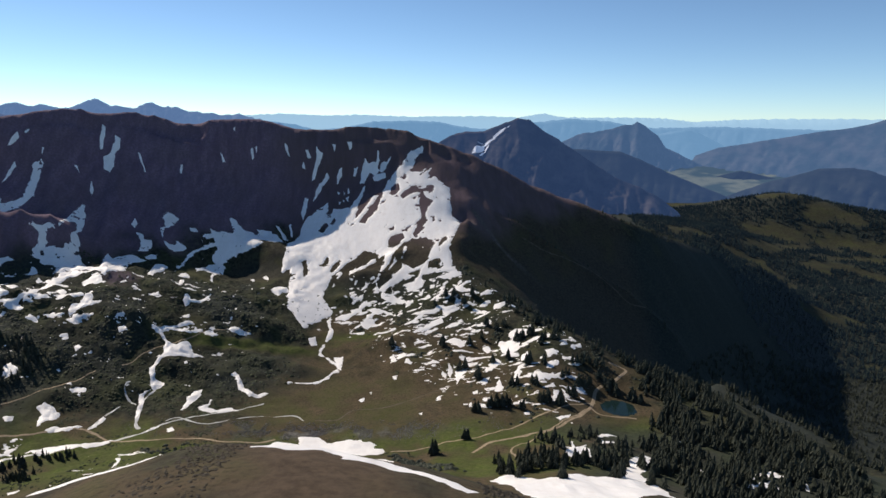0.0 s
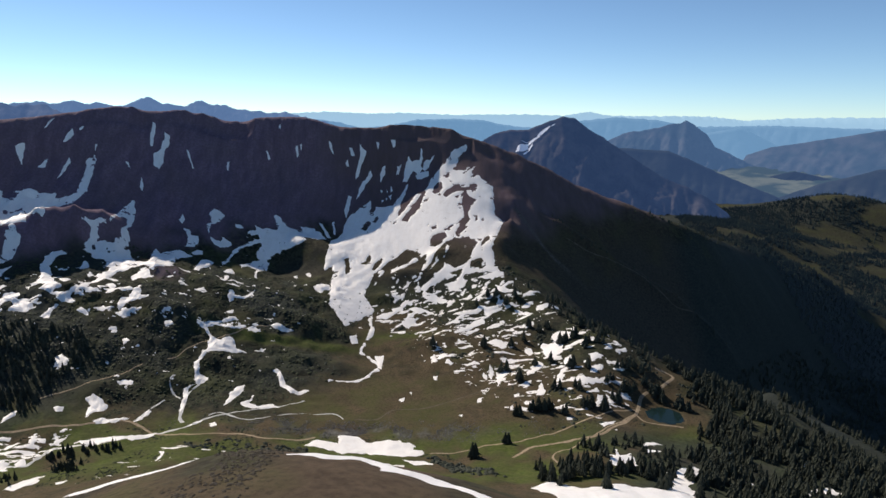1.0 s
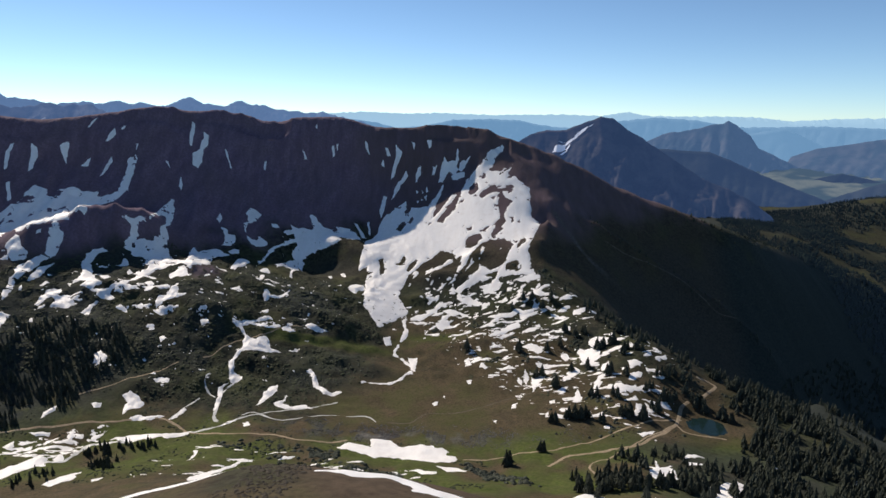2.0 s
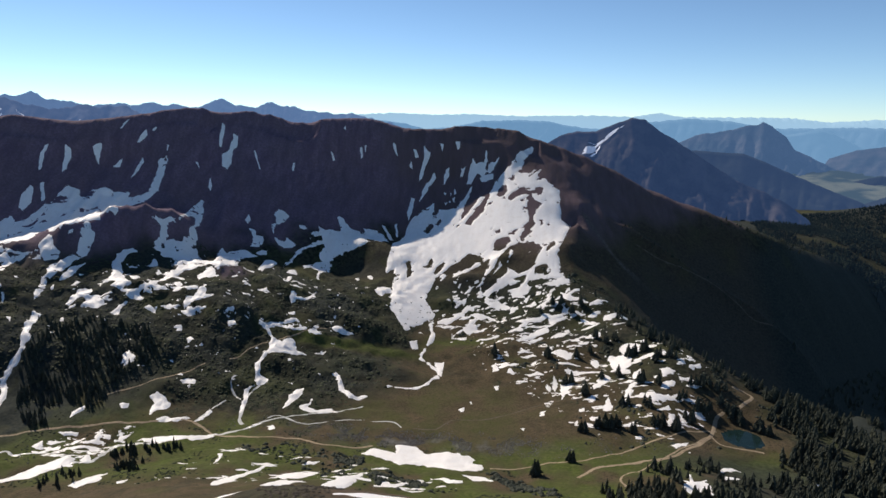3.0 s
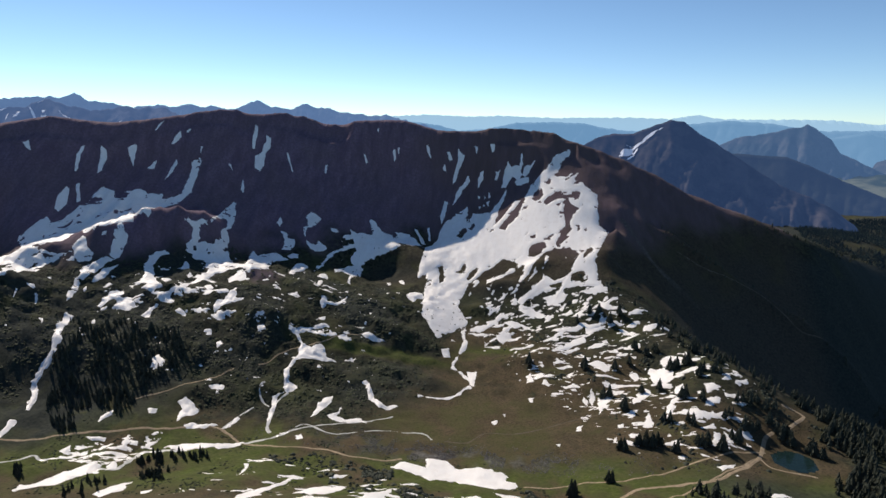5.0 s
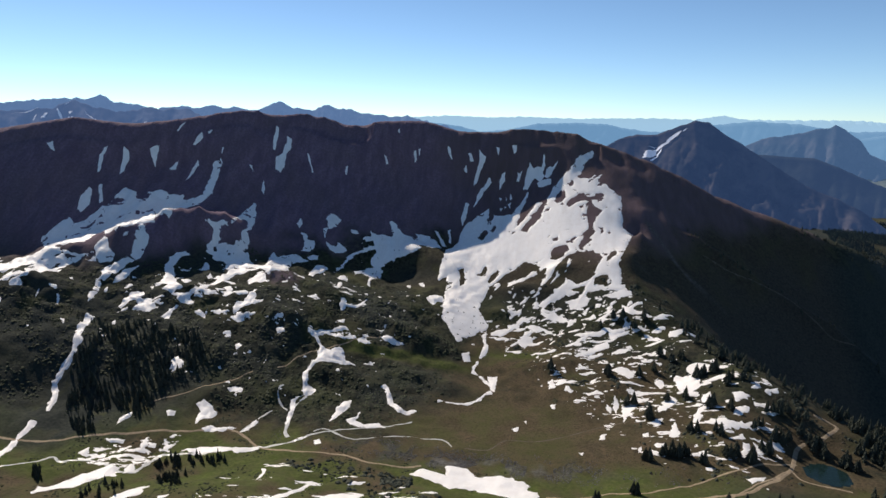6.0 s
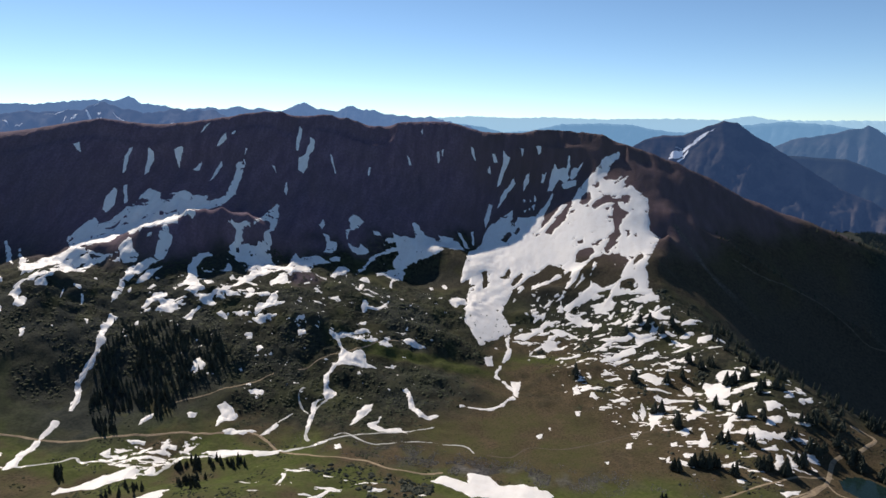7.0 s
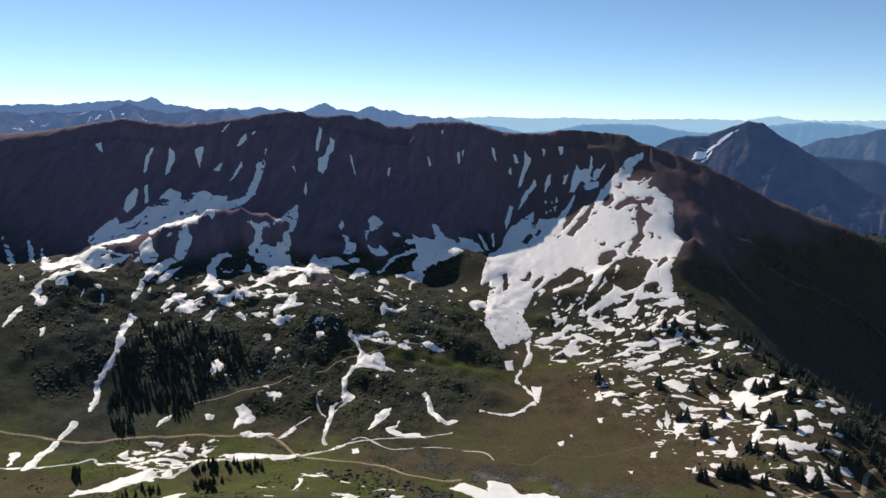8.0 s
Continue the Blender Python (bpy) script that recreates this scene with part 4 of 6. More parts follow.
snow("meadow", [(-301, 497), (-293, 507), (-280.5, 518), (-278, 509), (-291, 497.5)])
snow("meadow", [(-256, 534.5), (-248, 540.5), (-249.5, 531.5)])
snow("meadow", [(-240, 534), (-236.5, 538), (-231.5, 529), (-235, 526.5)])
snow("spur", [(73.5, 710.5), (82.5, 718.5), (109.5, 695.5), (91.5, 698), (84, 694)])
snow("spur", [(62.5, 702), (68, 707.5), (84, 692), (85, 675.5), (75.5, 670.5), (65, 671), (64, 689.5)])
snow("spur", [(44.5, 705), (52.5, 704.5), (56, 693.5), (47.5, 684)])
snow("spur", [(85.5, 663.5), (93.5, 668.5), (95, 652.5), (87, 641.5), (79, 629), (76, 635.5), (84, 651)])
snow("spur", [(43.5, 645), (54.5, 671.5), (63, 664.5), (55.5, 647), (45, 635.5)])
snow("spur", [(106.5, 659.5), (114.5, 657.5), (121.5, 648), (109.5, 646.5)])
snow("spur", [(106, 637.5), (117.5, 642.5), (119.5, 634.5), (107, 628)])
snow("spur", [(106, 591.5), (113.5, 597), (109, 571), (102.5, 574.5)])
snow("spur", [(57.5, 627), (60.5, 607), (58.5, 599), (50.5, 599)])
snow("spur", [(97.5, 597.5), (109.5, 606.5), (110.5, 600.5), (97.5, 594)])
snow("spur", [(12.5, 660), (29, 675), (25.5, 649.5), (19, 638), (16, 623.5), (13.5, 646.5)])
snow("spur", [(7.5, 676), (12, 661.5), (9, 642.5), (5.5, 656)])
snow("spur", [(-34.5, 746), (-25.5, 754.5), (-1, 769), (3, 755.5), (-16, 749)])
snow("spur", [(-1.5, 785.5), (19, 788), (9, 777), (1.5, 774.5)])
snow("spur", [(62, 777), (81.5, 787), (73, 765), (62.5, 765)])
snow("spur", [(37.5, 779.5), (55.5, 766), (49, 763), (40.5, 769)])
snow("spur", [(42.5, 742), (56, 746.5), (59.5, 737), (47, 735.5)])
snow("spur", [(27, 788.5), (33.5, 790.5), (46, 784), (36.5, 783.5)])
snow("spur", [(122.5, 660.5), (132, 667.5), (133.5, 662), (124.5, 657.5)])
snow("spur", [(134.5, 658), (150, 670.5), (146, 660), (136.5, 654)])
snow("spur", [(115.5, 598.5), (122.5, 596), (123.5, 585), (116.5, 581.5)])
snow("spur", [(77, 634), (84, 630), (75.5, 618), (68.5, 619.5)])
snow("spur", [(89, 610), (99, 615.5), (98, 607.5), (91, 605)])
snow("spur", [(101, 613.5), (110.5, 621), (112.5, 615.5), (102.5, 607.5)])
snow("spur", [(38.5, 587), (48, 590), (48.5, 583.5), (39, 580.5)])
snow("spur", [(71.5, 579.5), (77, 581), (76.5, 574), (71, 573)])
snow("spur", [(79.5, 590.5), (83, 592.5), (82.5, 586)])
snow("spur", [(25, 578.5), (29, 584), (28.5, 573.5), (24.5, 570.5)])
snow("spur", [(30.5, 606.5), (36.5, 608.5), (35.5, 600.5), (30.5, 599.5)])
snow("spur", [(-29.5, 711), (-15, 717), (-9, 711.5), (-23.5, 708)])
snow("spur", [(2.5, 717.5), (16, 721.5), (28.5, 712.5), (22.5, 701), (11.5, 707.5)])
snow("spur", [(-58.5, 700), (-53, 704.5), (-49, 689.5), (-55.5, 682.5)])
snow("spur", [(-40, 688), (-31, 680), (-33.5, 676), (-40.5, 680)])
snow("spur", [(-22.5, 676.5), (-8.5, 682.5), (0, 675), (-16.5, 672)])
snow("spur", [(-40, 783), (-17.5, 784.5), (-6.5, 782.5), (-23.5, 776.5)])
snow("spur", [(-100.5, 781.5), (-90.5, 790), (-80.5, 781.5), (-90.5, 764), (-98, 770)])
snow("spur", [(-95.5, 806.5), (-82, 807.5), (-71, 797.5), (-80.5, 793)])
snow("spur", [(-80.5, 825), (-63.5, 826.5), (-45, 812), (-51.5, 807.5), (-69.5, 817)])
snow("spur", [(-50.5, 840.5), (-30.5, 846.5), (-19.5, 838.5), (-32.5, 828.5), (-46.5, 830.5)])
snow("spur", [(-9.5, 840.5), (4, 846.5), (24, 845.5), (27.5, 838), (4, 836)])
snow("spur", [(24, 800), (40, 805.5), (46, 798.5), (33.5, 795)])
snow("spur", [(34.9, 401.0), (48.9, 415.6), (63.3, 394.7), (75.3, 389.7), (86.6, 400.2), (104.1, 394.8), (119.8, 403.9), (135.5, 446.1), (152.4, 460.4), (157.0, 454.5), (142.9, 422.5), (143.4, 399.7), (143.6, 387.2), (143.3, 363.6), (98.4, 322.8), (52.8, 307.0)])
snow("spur", [(215.8, 431.0), (238.1, 448.8), (251.6, 453.0), (250.9, 445.0), (257.7, 441.9), (232.5, 437.3)])
snow("spur", [(263.8, 439.2), (266.8, 435.5), (261.7, 418.8), (258.4, 423.8)])
snow("spur", [(248.7, 500.1), (253.4, 497.3), (256.9, 483.1), (248.8, 485.0)])
snow("spur", [(196.5, 510.0), (202.4, 502.4), (197.8, 500.3)])
snow("spur", [(129.7, 510.3), (142.9, 518.8), (151.7, 515.7), (130.1, 502.0)])
snow("spur", [(102.7, 492.8), (105.4, 468.8), (115.2, 477.6), (114.2, 461.3), (106.7, 442.9), (97.8, 452.2)])
snow("spur", [(95.5, 475.5), (104.5, 455.5), (117.5, 470), (106, 431), (98.5, 427.5), (95.5, 456.5)])
snow("spur", [(127, 499), (144.5, 496.5), (129, 485)])
snow("spur", [(130, 441.5), (150.5, 452), (152.5, 443), (131, 428)])
snow("spur", [(212, 419), (245.5, 437.5), (236, 422), (214, 414.5)])
snow("spur", [(189, 506.5), (193.5, 495.5), (188, 489)])
snow("spur", [(100.5, 544), (118, 554.5), (113, 543), (102, 537.5)])
snow("spur", [(111, 531), (116, 533), (114, 528.5)])
snow("spur", [(-68.5, 512.5), (-60, 519), (-55, 510), (-63.5, 507)])
snow("spur", [(188.5, 443), (191.5, 437.5), (185, 431.5)])
holes = []
holes.append([(-65, 1061), (-61, 1064), (-59, 1056.5), (-61, 1049.5), (-66.5, 1054.5)])
holes.append([(-65.5, 1045), (-58, 1046), (-59.5, 1039), (-64.5, 1040.5)])
holes.append([(-82.5, 1016.5), (-80, 1027.5), (-74, 1037), (-69, 1033), (-66, 1021.5), (-70.5, 1014), (-78.5, 1010)])
holes.append([(-65, 1008), (-62.5, 1015), (-52, 1020.5), (-42.5, 1023), (-39, 1016.5), (-27.5, 1017.5), (-28, 1023), (-15.5, 1022.5), (-14.5, 1015.5), (-23.5, 1010.5), (-31.5, 1010.5), (-29.5, 1003.5), (-24.5, 997), (-14.5, 993), (-20.5, 987), (-23.5, 979.5), (-27, 969), (-24, 952), (-28, 943), (-29, 932), (-34.5, 925), (-40, 918.5), (-42.5, 927.5), (-37.5, 940), (-37.5, 951), (-33.5, 958), (-33, 969.5), (-37.5, 980), (-37, 993.5), (-36, 1008), (-47.5, 1011.5), (-51.5, 1007.5), (-59, 1001.5), (-63, 1001)])
holes.append([(-48.5, 1000), (-43, 1001), (-44, 994)])
holes.append([(-18, 961), (-12.5, 961), (-11.5, 951.5), (-15.5, 949.5)])
holes.append([(-76.5, 946.5), (-70.5, 949.5), (-70.5, 941.5), (-75.5, 941)])
holes.append([(-58, 936.5), (-50.5, 939.5), (-51.5, 933.5)])
holes.append([(-78, 921), (-74, 929.5), (-65.5, 932), (-57, 931), (-54.5, 921.5), (-62, 910.5), (-70.5, 906.5), (-76.5, 910.5)])
holes.append([(-184.5, 961.5), (-174.5, 976), (-167.5, 972.5), (-175.5, 957.5)])
holes.append([(-166, 975), (-161, 985), (-157, 981), (-162.5, 971)])
holes.append([(-199, 887), (-195.5, 896.5), (-190, 901), (-184, 874), (-187.5, 869), (-194, 872)])
holes.append([(-165.5, 898), (-162, 905), (-157, 899.5), (-158, 892), (-164, 894)])
holes.append([(-6, 895.5), (-2.5, 905), (4, 910), (5.5, 901.5), (0, 893.5), (-5, 891.5)])
holes.append([(-21.5, 861.5), (-17.5, 869.5), (-10.5, 871.5), (-3.5, 872), (-0.5, 866), (3.5, 857), (-3, 856), (-13.5, 858)])
holes.append([(-154.5, 880), (-151.5, 890), (-144, 898.5), (-139, 895.5), (-144.5, 884), (-150.5, 878)])
snow("cone", [(-33.5, 1091), (-57, 1055.5), (-37.5, 1048), (-16.5, 1057), (-24, 1041.5), (8.5, 1023.5), (12.5, 968.5), (26.5, 965.5), (10, 883), (20, 845), (-25, 852), (-33.5, 832), (-25, 821.5), (-43, 831), (-10, 898), (-22.5, 915), (-43, 917), (-55, 913), (-87, 851), (-81, 834), (-90.5, 832), (-78.5, 892.5), (-107.5, 911.5), (-150, 872), (-157.5, 829.5), (-139, 804.5), (-134, 759.5), (-144.5, 792.5), (-165.5, 755.5), (-194.5, 793), (-201, 886.5), (-220.5, 878.5), (-224, 941.5), (-210.5, 955.5), (-209, 987), (-178, 1020), (-168.5, 989), (-166.5, 1006), (-141.5, 1004.5), (-122, 1042.5), (-131.5, 973.5), (-106, 1020.5), (-99, 1017), (-123, 970), (-114, 966), (-98.5, 988), (-87.5, 1043.5)], holes)
snow("cone", [(-35.9, 1092.6), (-46.4, 1084.2), (-62.1, 1070.0), (-77.8, 1058.6), (-86.7, 1038.9), (-75.2, 1031.7), (-64.0, 1045.4), (-51.7, 1058.0), (-44.2, 1067.4), (-36.7, 1080.4), (-32.2, 1089.3)])
snow("apron", [(-306.7, 885.6), (-306.2, 900.8), (-299.4, 911.9), (-285.8, 920.4), (-278.1, 935.4), (-267.8, 942.4), (-253.9, 933.6), (-263.0, 925.5), (-274.0, 921.8), (-285.3, 910.8), (-296.1, 904.1), (-299.4, 894.7), (-296.4, 867.4), (-305.2, 874.5)])
snow("cone", [(-216.9, 907.5), (-207.0, 921.3), (-190.5, 886.5), (-186.1, 842.2), (-189.0, 800.9), (-198.7, 818.4), (-206.0, 871.2)])
snow("wall", [(-125.5, 1074.5), (-119, 1071.5), (-108, 1074.5), (-105.5, 1084.5), (-104, 1077), (-104.5, 1067.5), (-100.5, 1064), (-102, 1060), (-108.5, 1055.5), (-117.5, 1060), (-121.5, 1051), (-123, 1044), (-130, 1044.5), (-129.5, 1059), (-128.5, 1066.5)])
snow("wall", [(-85, 1081), (-89, 1077.5), (-92, 1067.5), (-97.5, 1060.5), (-103, 1063), (-100.5, 1071), (-95, 1078)])
snow("wall", [(-91.5, 1060.5), (-90.5, 1051), (-96.5, 1048), (-107, 1046.5), (-111.5, 1053.5), (-106, 1058), (-99, 1059.5)])
snow("wall", [(-164.5, 1035.5), (-160.5, 1034), (-162.5, 1030.5)])
snow("wall", [(-156, 1037), (-152, 1033), (-154, 1029.5)])
snow("wall", [(-149.5, 1041.5), (-145, 1033), (-148, 1031)])
snow("wall", [(-160.5, 1018), (-157, 1017.5), (-159, 1012.5)])
snow("wall", [(-150.5, 1024), (-146.5, 1027), (-146, 1016)])
snow("wall", [(-154.5, 1021), (-151.5, 1018.5), (-153.5, 1015.5)])
snow("wall", [(-166, 1062.5), (-160.5, 1065.5), (-162.5, 1058), (-164.5, 1047), (-167.5, 1045.5), (-167.5, 1055.5)])
snow("wall", [(-141.5, 1063.5), (-136, 1066.5), (-139, 1058), (-143, 1054.5)])
snow("wall", [(-222, 1066.5), (-219.5, 1061), (-225, 1063)])
snow("apron", [(-688, 730), (-683.5, 753.5), (-679, 768), (-665, 762), (-660, 774), (-655.5, 790.5), (-651.5, 812.5), (-651.5, 842.5), (-638.5, 841.5), (-617.5, 854), (-609.5, 861), (-589, 861.5), (-572, 864), (-573.5, 857), (-561.5, 864), (-552, 870.5), (-556, 889.5), (-562, 917.5), (-554, 926), (-549.5, 922), (-548, 906.5), (-542.5, 876), (-548, 855.5), (-558.5, 838.5), (-541.5, 793.5), (-546.5, 776), (-590.5, 818), (-602.5, 818), (-611, 806.5), (-619.5, 796), (-628.5, 786), (-638.5, 778), (-642, 766), (-644.5, 754), (-654, 745.5), (-659, 737.5), (-656, 725), (-628.5, 694.5), (-631, 683.5), (-637, 673.5)], [[(-635, 839), (-632, 849.5), (-615, 849.5), (-615.5, 840), (-625.5, 834)], [(-647.5, 777), (-647, 791.5), (-646, 782)], [(-652.5, 808), (-643, 823.5), (-637.5, 822), (-644, 805.5)], [(-656.5, 759), (-647.5, 773.5), (-646.5, 761.5)]])
snow("apron", [(-656, 725), (-659, 737.5), (-654, 745.5), (-644.5, 754), (-642, 766), (-638.5, 778), (-635, 789), (-629.5, 790), (-628.5, 783.5), (-619, 795), (-609.5, 810), (-602.5, 818), (-590, 817.5), (-546.5, 776), (-541.5, 793.5), (-539, 775), (-549.5, 767.5), (-558, 762), (-570, 757), (-575.5, 744.5), (-582.5, 733), (-594.5, 732.5), (-627, 757), (-616.5, 732), (-611.5, 719), (-624.5, 711.5), (-631.5, 706.5), (-633.5, 702.5), (-628.5, 694.5), (-632.5, 694)])
snow("apron", [(-598, 696), (-594, 700.5), (-587, 701.5), (-584.5, 697.5), (-592, 695.5)])
snow("apron", [(-628, 696), (-613.5, 697.5), (-599.5, 703), (-597.5, 707.5), (-592, 706), (-597, 700), (-612.5, 696), (-624, 692)])
snow("apron", [(-598, 711.5), (-595.5, 718.5), (-594.5, 724.5), (-587.5, 723.5), (-578, 715), (-570.5, 712), (-566.5, 702.5), (-572, 698.5), (-578, 696.5), (-584.5, 699.5), (-592, 706)])
snow("apron", [(-557.5, 725.5), (-564, 742), (-567.5, 750.5), (-567, 758.5), (-560.5, 757.5), (-555.5, 751.5), (-551.5, 751), (-549.5, 740.5), (-549.5, 735.5), (-549.5, 729.5), (-550.5, 715), (-552, 702), (-554, 694.5), (-555, 684.5), (-556, 676), (-559.5, 675), (-555.5, 672), (-556.5, 667), (-549, 652), (-545, 637.5), (-547.5, 636), (-553, 645), (-557, 656.5), (-563, 668), (-569, 678.5), (-570, 689), (-564.5, 699.5), (-559, 712.5)], [[(-571, 683.5), (-569, 688), (-563, 678), (-565, 675)]])
snow("apron", [(-573, 735), (-570.5, 739.5), (-569, 735), (-572.5, 732)])
snow("apron", [(-505, 801.5), (-503, 806), (-494, 813), (-484.5, 823.5), (-492, 865.5), (-490.5, 886), (-488.5, 899), (-479.5, 885.5), (-472, 870), (-469.5, 852), (-469.5, 840.5), (-466.5, 840), (-460, 819.5), (-451, 806.5), (-440, 800.5), (-410.5, 767.5), (-434.5, 770), (-447, 766), (-466.5, 773.5), (-476.5, 771.5), (-484, 778), (-492.5, 777.5), (-494, 783), (-494.5, 795), (-497, 803.5)], [[(-490, 812.5), (-481, 824), (-484.5, 858.5), (-479, 863), (-473.5, 847.5), (-472, 827), (-469.5, 815.5), (-471, 803), (-482, 799.5), (-488, 803)], [(-489, 791.5), (-487.5, 794.5), (-483, 786.5), (-485, 785)], [(-474.5, 791), (-472, 797), (-469.5, 789.5)]])
snow("apron", [(-411, 765.5), (-425, 801.5), (-433.5, 828), (-433.5, 841.5), (-425.5, 838), (-418.5, 843.5), (-409, 849), (-395.5, 845.5), (-384.5, 842.5), (-390, 833.5), (-401.5, 824), (-392.5, 802.5), (-385.5, 769), (-397, 763)])
snow("apron", [(-407, 857), (-400.5, 861), (-402, 870), (-411, 882), (-415, 887.5), (-406.5, 887), (-401, 881.5), (-395, 883), (-388, 869), (-390.5, 862), (-401, 858)])
snow("apron", [(-389, 849), (-384.5, 856.5), (-377, 858.5), (-375, 849), (-383.5, 845)])
snow("apron", [(-392.5, 922), (-393, 936.5), (-385.5, 942.5), (-378, 940.5), (-378, 923.5), (-383.5, 905), (-381.5, 893.5), (-376, 885.5), (-368, 885.5), (-365.5, 901), (-357, 898.5), (-354, 893), (-361, 878.5), (-368.5, 873.5), (-377, 884.5), (-385, 895), (-389, 905), (-384.5, 910.5)])
snow("apron", [(-349.5, 848.5), (-347, 883.5), (-343, 894.5), (-333, 901), (-324.5, 912.5), (-333.5, 915), (-336.5, 911), (-337, 920.5), (-330, 928.5), (-332, 935.5), (-325.5, 935.5), (-301.5, 944), (-312, 965.5), (-311, 970.5), (-301, 966.5), (-293, 959), (-279.5, 956.5), (-268, 960.5), (-276, 968), (-266.5, 970.5), (-253, 966.5), (-226, 943), (-241, 936), (-271, 940), (-281, 931), (-286, 919.5), (-304, 903.5), (-307, 894.5), (-304, 879), (-297.5, 866.5), (-300, 845), (-294, 823), (-300, 836), (-304.5, 853.5), (-306.5, 876), (-306, 857), (-318.5, 859), (-324, 849), (-326, 858), (-318.5, 870.5), (-314, 885.5), (-318.5, 894), (-315.5, 909), (-318, 912.5), (-328.5, 900), (-341, 889.5), (-344, 871), (-343.5, 853.5), (-346.5, 844)], [[(-332, 915.5), (-324.5, 925), (-321, 918.5), (-326, 911)]])
snow("apron", [(-304, 879), (-309, 893.5), (-306, 904.5), (-297.5, 918), (-288.5, 928), (-281.5, 939), (-270, 946), (-255.5, 945), (-261.5, 936.5), (-268, 930.5), (-269, 923.5), (-279.5, 925.5), (-285.5, 917.5), (-293, 910.5), (-301, 902.5), (-304, 893.5), (-301, 877.5)])
snow("apron", [(-358.5, 927), (-350.5, 928.5), (-345, 924), (-354.5, 922)])
snow("apron", [(-331, 884), (-326, 887), (-326, 882.5)])
snow("basin", [(-550, 680.5), (-550.5, 689.5), (-550, 699), (-545.5, 708), (-542.5, 716.5), (-539.5, 719), (-542, 705.5), (-540, 696), (-542.5, 687.5), (-542, 682.5), (-548, 678.5)])
snow("basin", [(-519, 646), (-518, 653.5), (-522, 663.5), (-521, 672.5), (-519, 681.5), (-510, 681), (-502.5, 672.5), (-505, 667), (-497, 662), (-493.5, 667), (-485.5, 665), (-481, 660.5), (-482, 650.5), (-490.5, 647.5), (-501, 648.5), (-501, 658), (-509, 661.5), (-512.5, 655.5), (-513, 646.5)])
snow("basin", [(-493.5, 667), (-490, 674.5), (-483, 677.5), (-480, 676), (-488.5, 670), (-490, 665)])
snow("basin", [(-503, 700.5), (-508, 715), (-516.5, 729.5), (-522.5, 746.5), (-521, 758.5), (-514.5, 764), (-512, 766.5), (-504.5, 765), (-503, 762.5), (-511, 757.5), (-510.5, 745.5), (-508, 734.5), (-497, 720), (-485.5, 706.5), (-466.5, 689), (-472.5, 683.5), (-483, 683), (-490, 685.5), (-490.5, 694.5)])
snow("basin", [(-477.5, 705.5), (-476, 716.5), (-467.5, 709), (-469, 696.5)])
snow("basin", [(-475.5, 682.5), (-466, 684.5), (-456.5, 686), (-453, 696.5), (-452.5, 712.5), (-449.5, 725.5), (-449.5, 743.5), (-450, 764.5), (-438.5, 770.5), (-414, 767), (-428, 760.5), (-437.5, 751.5), (-436.5, 737.5), (-439, 723), (-446.5, 714), (-444, 696.5), (-449, 690), (-452, 681.5), (-443, 677), (-450, 673.5), (-459.5, 672.5), (-465, 676.5)])
snow("basin", [(-467.5, 650), (-467.5, 664), (-462.5, 670.5), (-456, 670.5), (-462.5, 663.5), (-456.5, 648)])
snow("basin", [(-437, 664), (-434, 670), (-423.5, 666.5), (-420.5, 660), (-429.5, 662)])
snow("basin", [(-479, 743.5), (-483.5, 760.5), (-480, 761), (-468.5, 749), (-475, 745)])
snow("basin", [(-463, 732), (-464.5, 741.5), (-456, 736), (-457.5, 728)])
snow("basin", [(-416.5, 742), (-412, 756), (-408, 762.5), (-398.5, 755), (-392.5, 745.5), (-397.5, 739), (-405, 739.5), (-408.5, 735)])
snow("basin", [(-401, 682.5), (-399, 689.5), (-394, 695), (-395, 708), (-391, 713.5), (-383.5, 707), (-382.5, 696.5), (-372, 705), (-374, 695.5), (-381.5, 691), (-387.5, 685.5), (-392, 680.5), (-394, 675.5), (-386.5, 667.5), (-381.5, 665), (-386.5, 664.5), (-394.5, 673)])
snow("basin", [(-430.5, 713.5), (-427, 723), (-416.5, 711.5), (-419, 703.5)])
snow("basin", [(-590.5, 661.5), (-587.5, 664.5), (-583.5, 661.5), (-586, 658)])
snow("basin", [(-588.5, 630.5), (-583, 635.5), (-578.5, 631.5), (-578.5, 627)])
snow("basin", [(-549, 665), (-548.5, 671), (-544, 665), (-545, 661)])
snow("basin", [(-535, 677), (-531, 686), (-526.5, 685), (-528.5, 677.5)])
snow("basin", [(-573, 624.5), (-573.5, 628), (-564, 615), (-565, 612.5)])
snow("basin", [(-491, 870.5), (-487.5, 875), (-488, 869.5)])
snow("basin", [(-510, 626), (-508, 630.5), (-504, 625), (-506, 622.5)])
snow("basin", [(-370.5, 810), (-372, 828), (-371.5, 841), (-362.5, 842), (-354.5, 837.5), (-356.5, 826.5), (-363, 821), (-362, 805)])
snow("basin", [(-337.5, 824), (-335.5, 842), (-325.5, 830.5), (-322, 821), (-331, 820.5)])
snow("basin", [(-318.5, 765.5), (-330, 808.5), (-327, 815.5), (-320.5, 797.5), (-312.5, 766.5)])
snow("basin", [(-301.5, 742.5), (-303, 751), (-299.5, 754), (-294, 747.5), (-285.5, 749), (-281, 762), (-280.5, 774.5), (-278, 774), (-277, 751), (-287, 744), (-293, 742.5), (-294, 734.5), (-296, 733)])
snow("basin", [(-289, 788.5), (-287.5, 804), (-284, 790)])
snow("basin", [(-367, 720.5), (-363, 721.5), (-361, 715)])
snow("basin", [(-353, 707), (-348.5, 706.5), (-346.5, 700.5)])
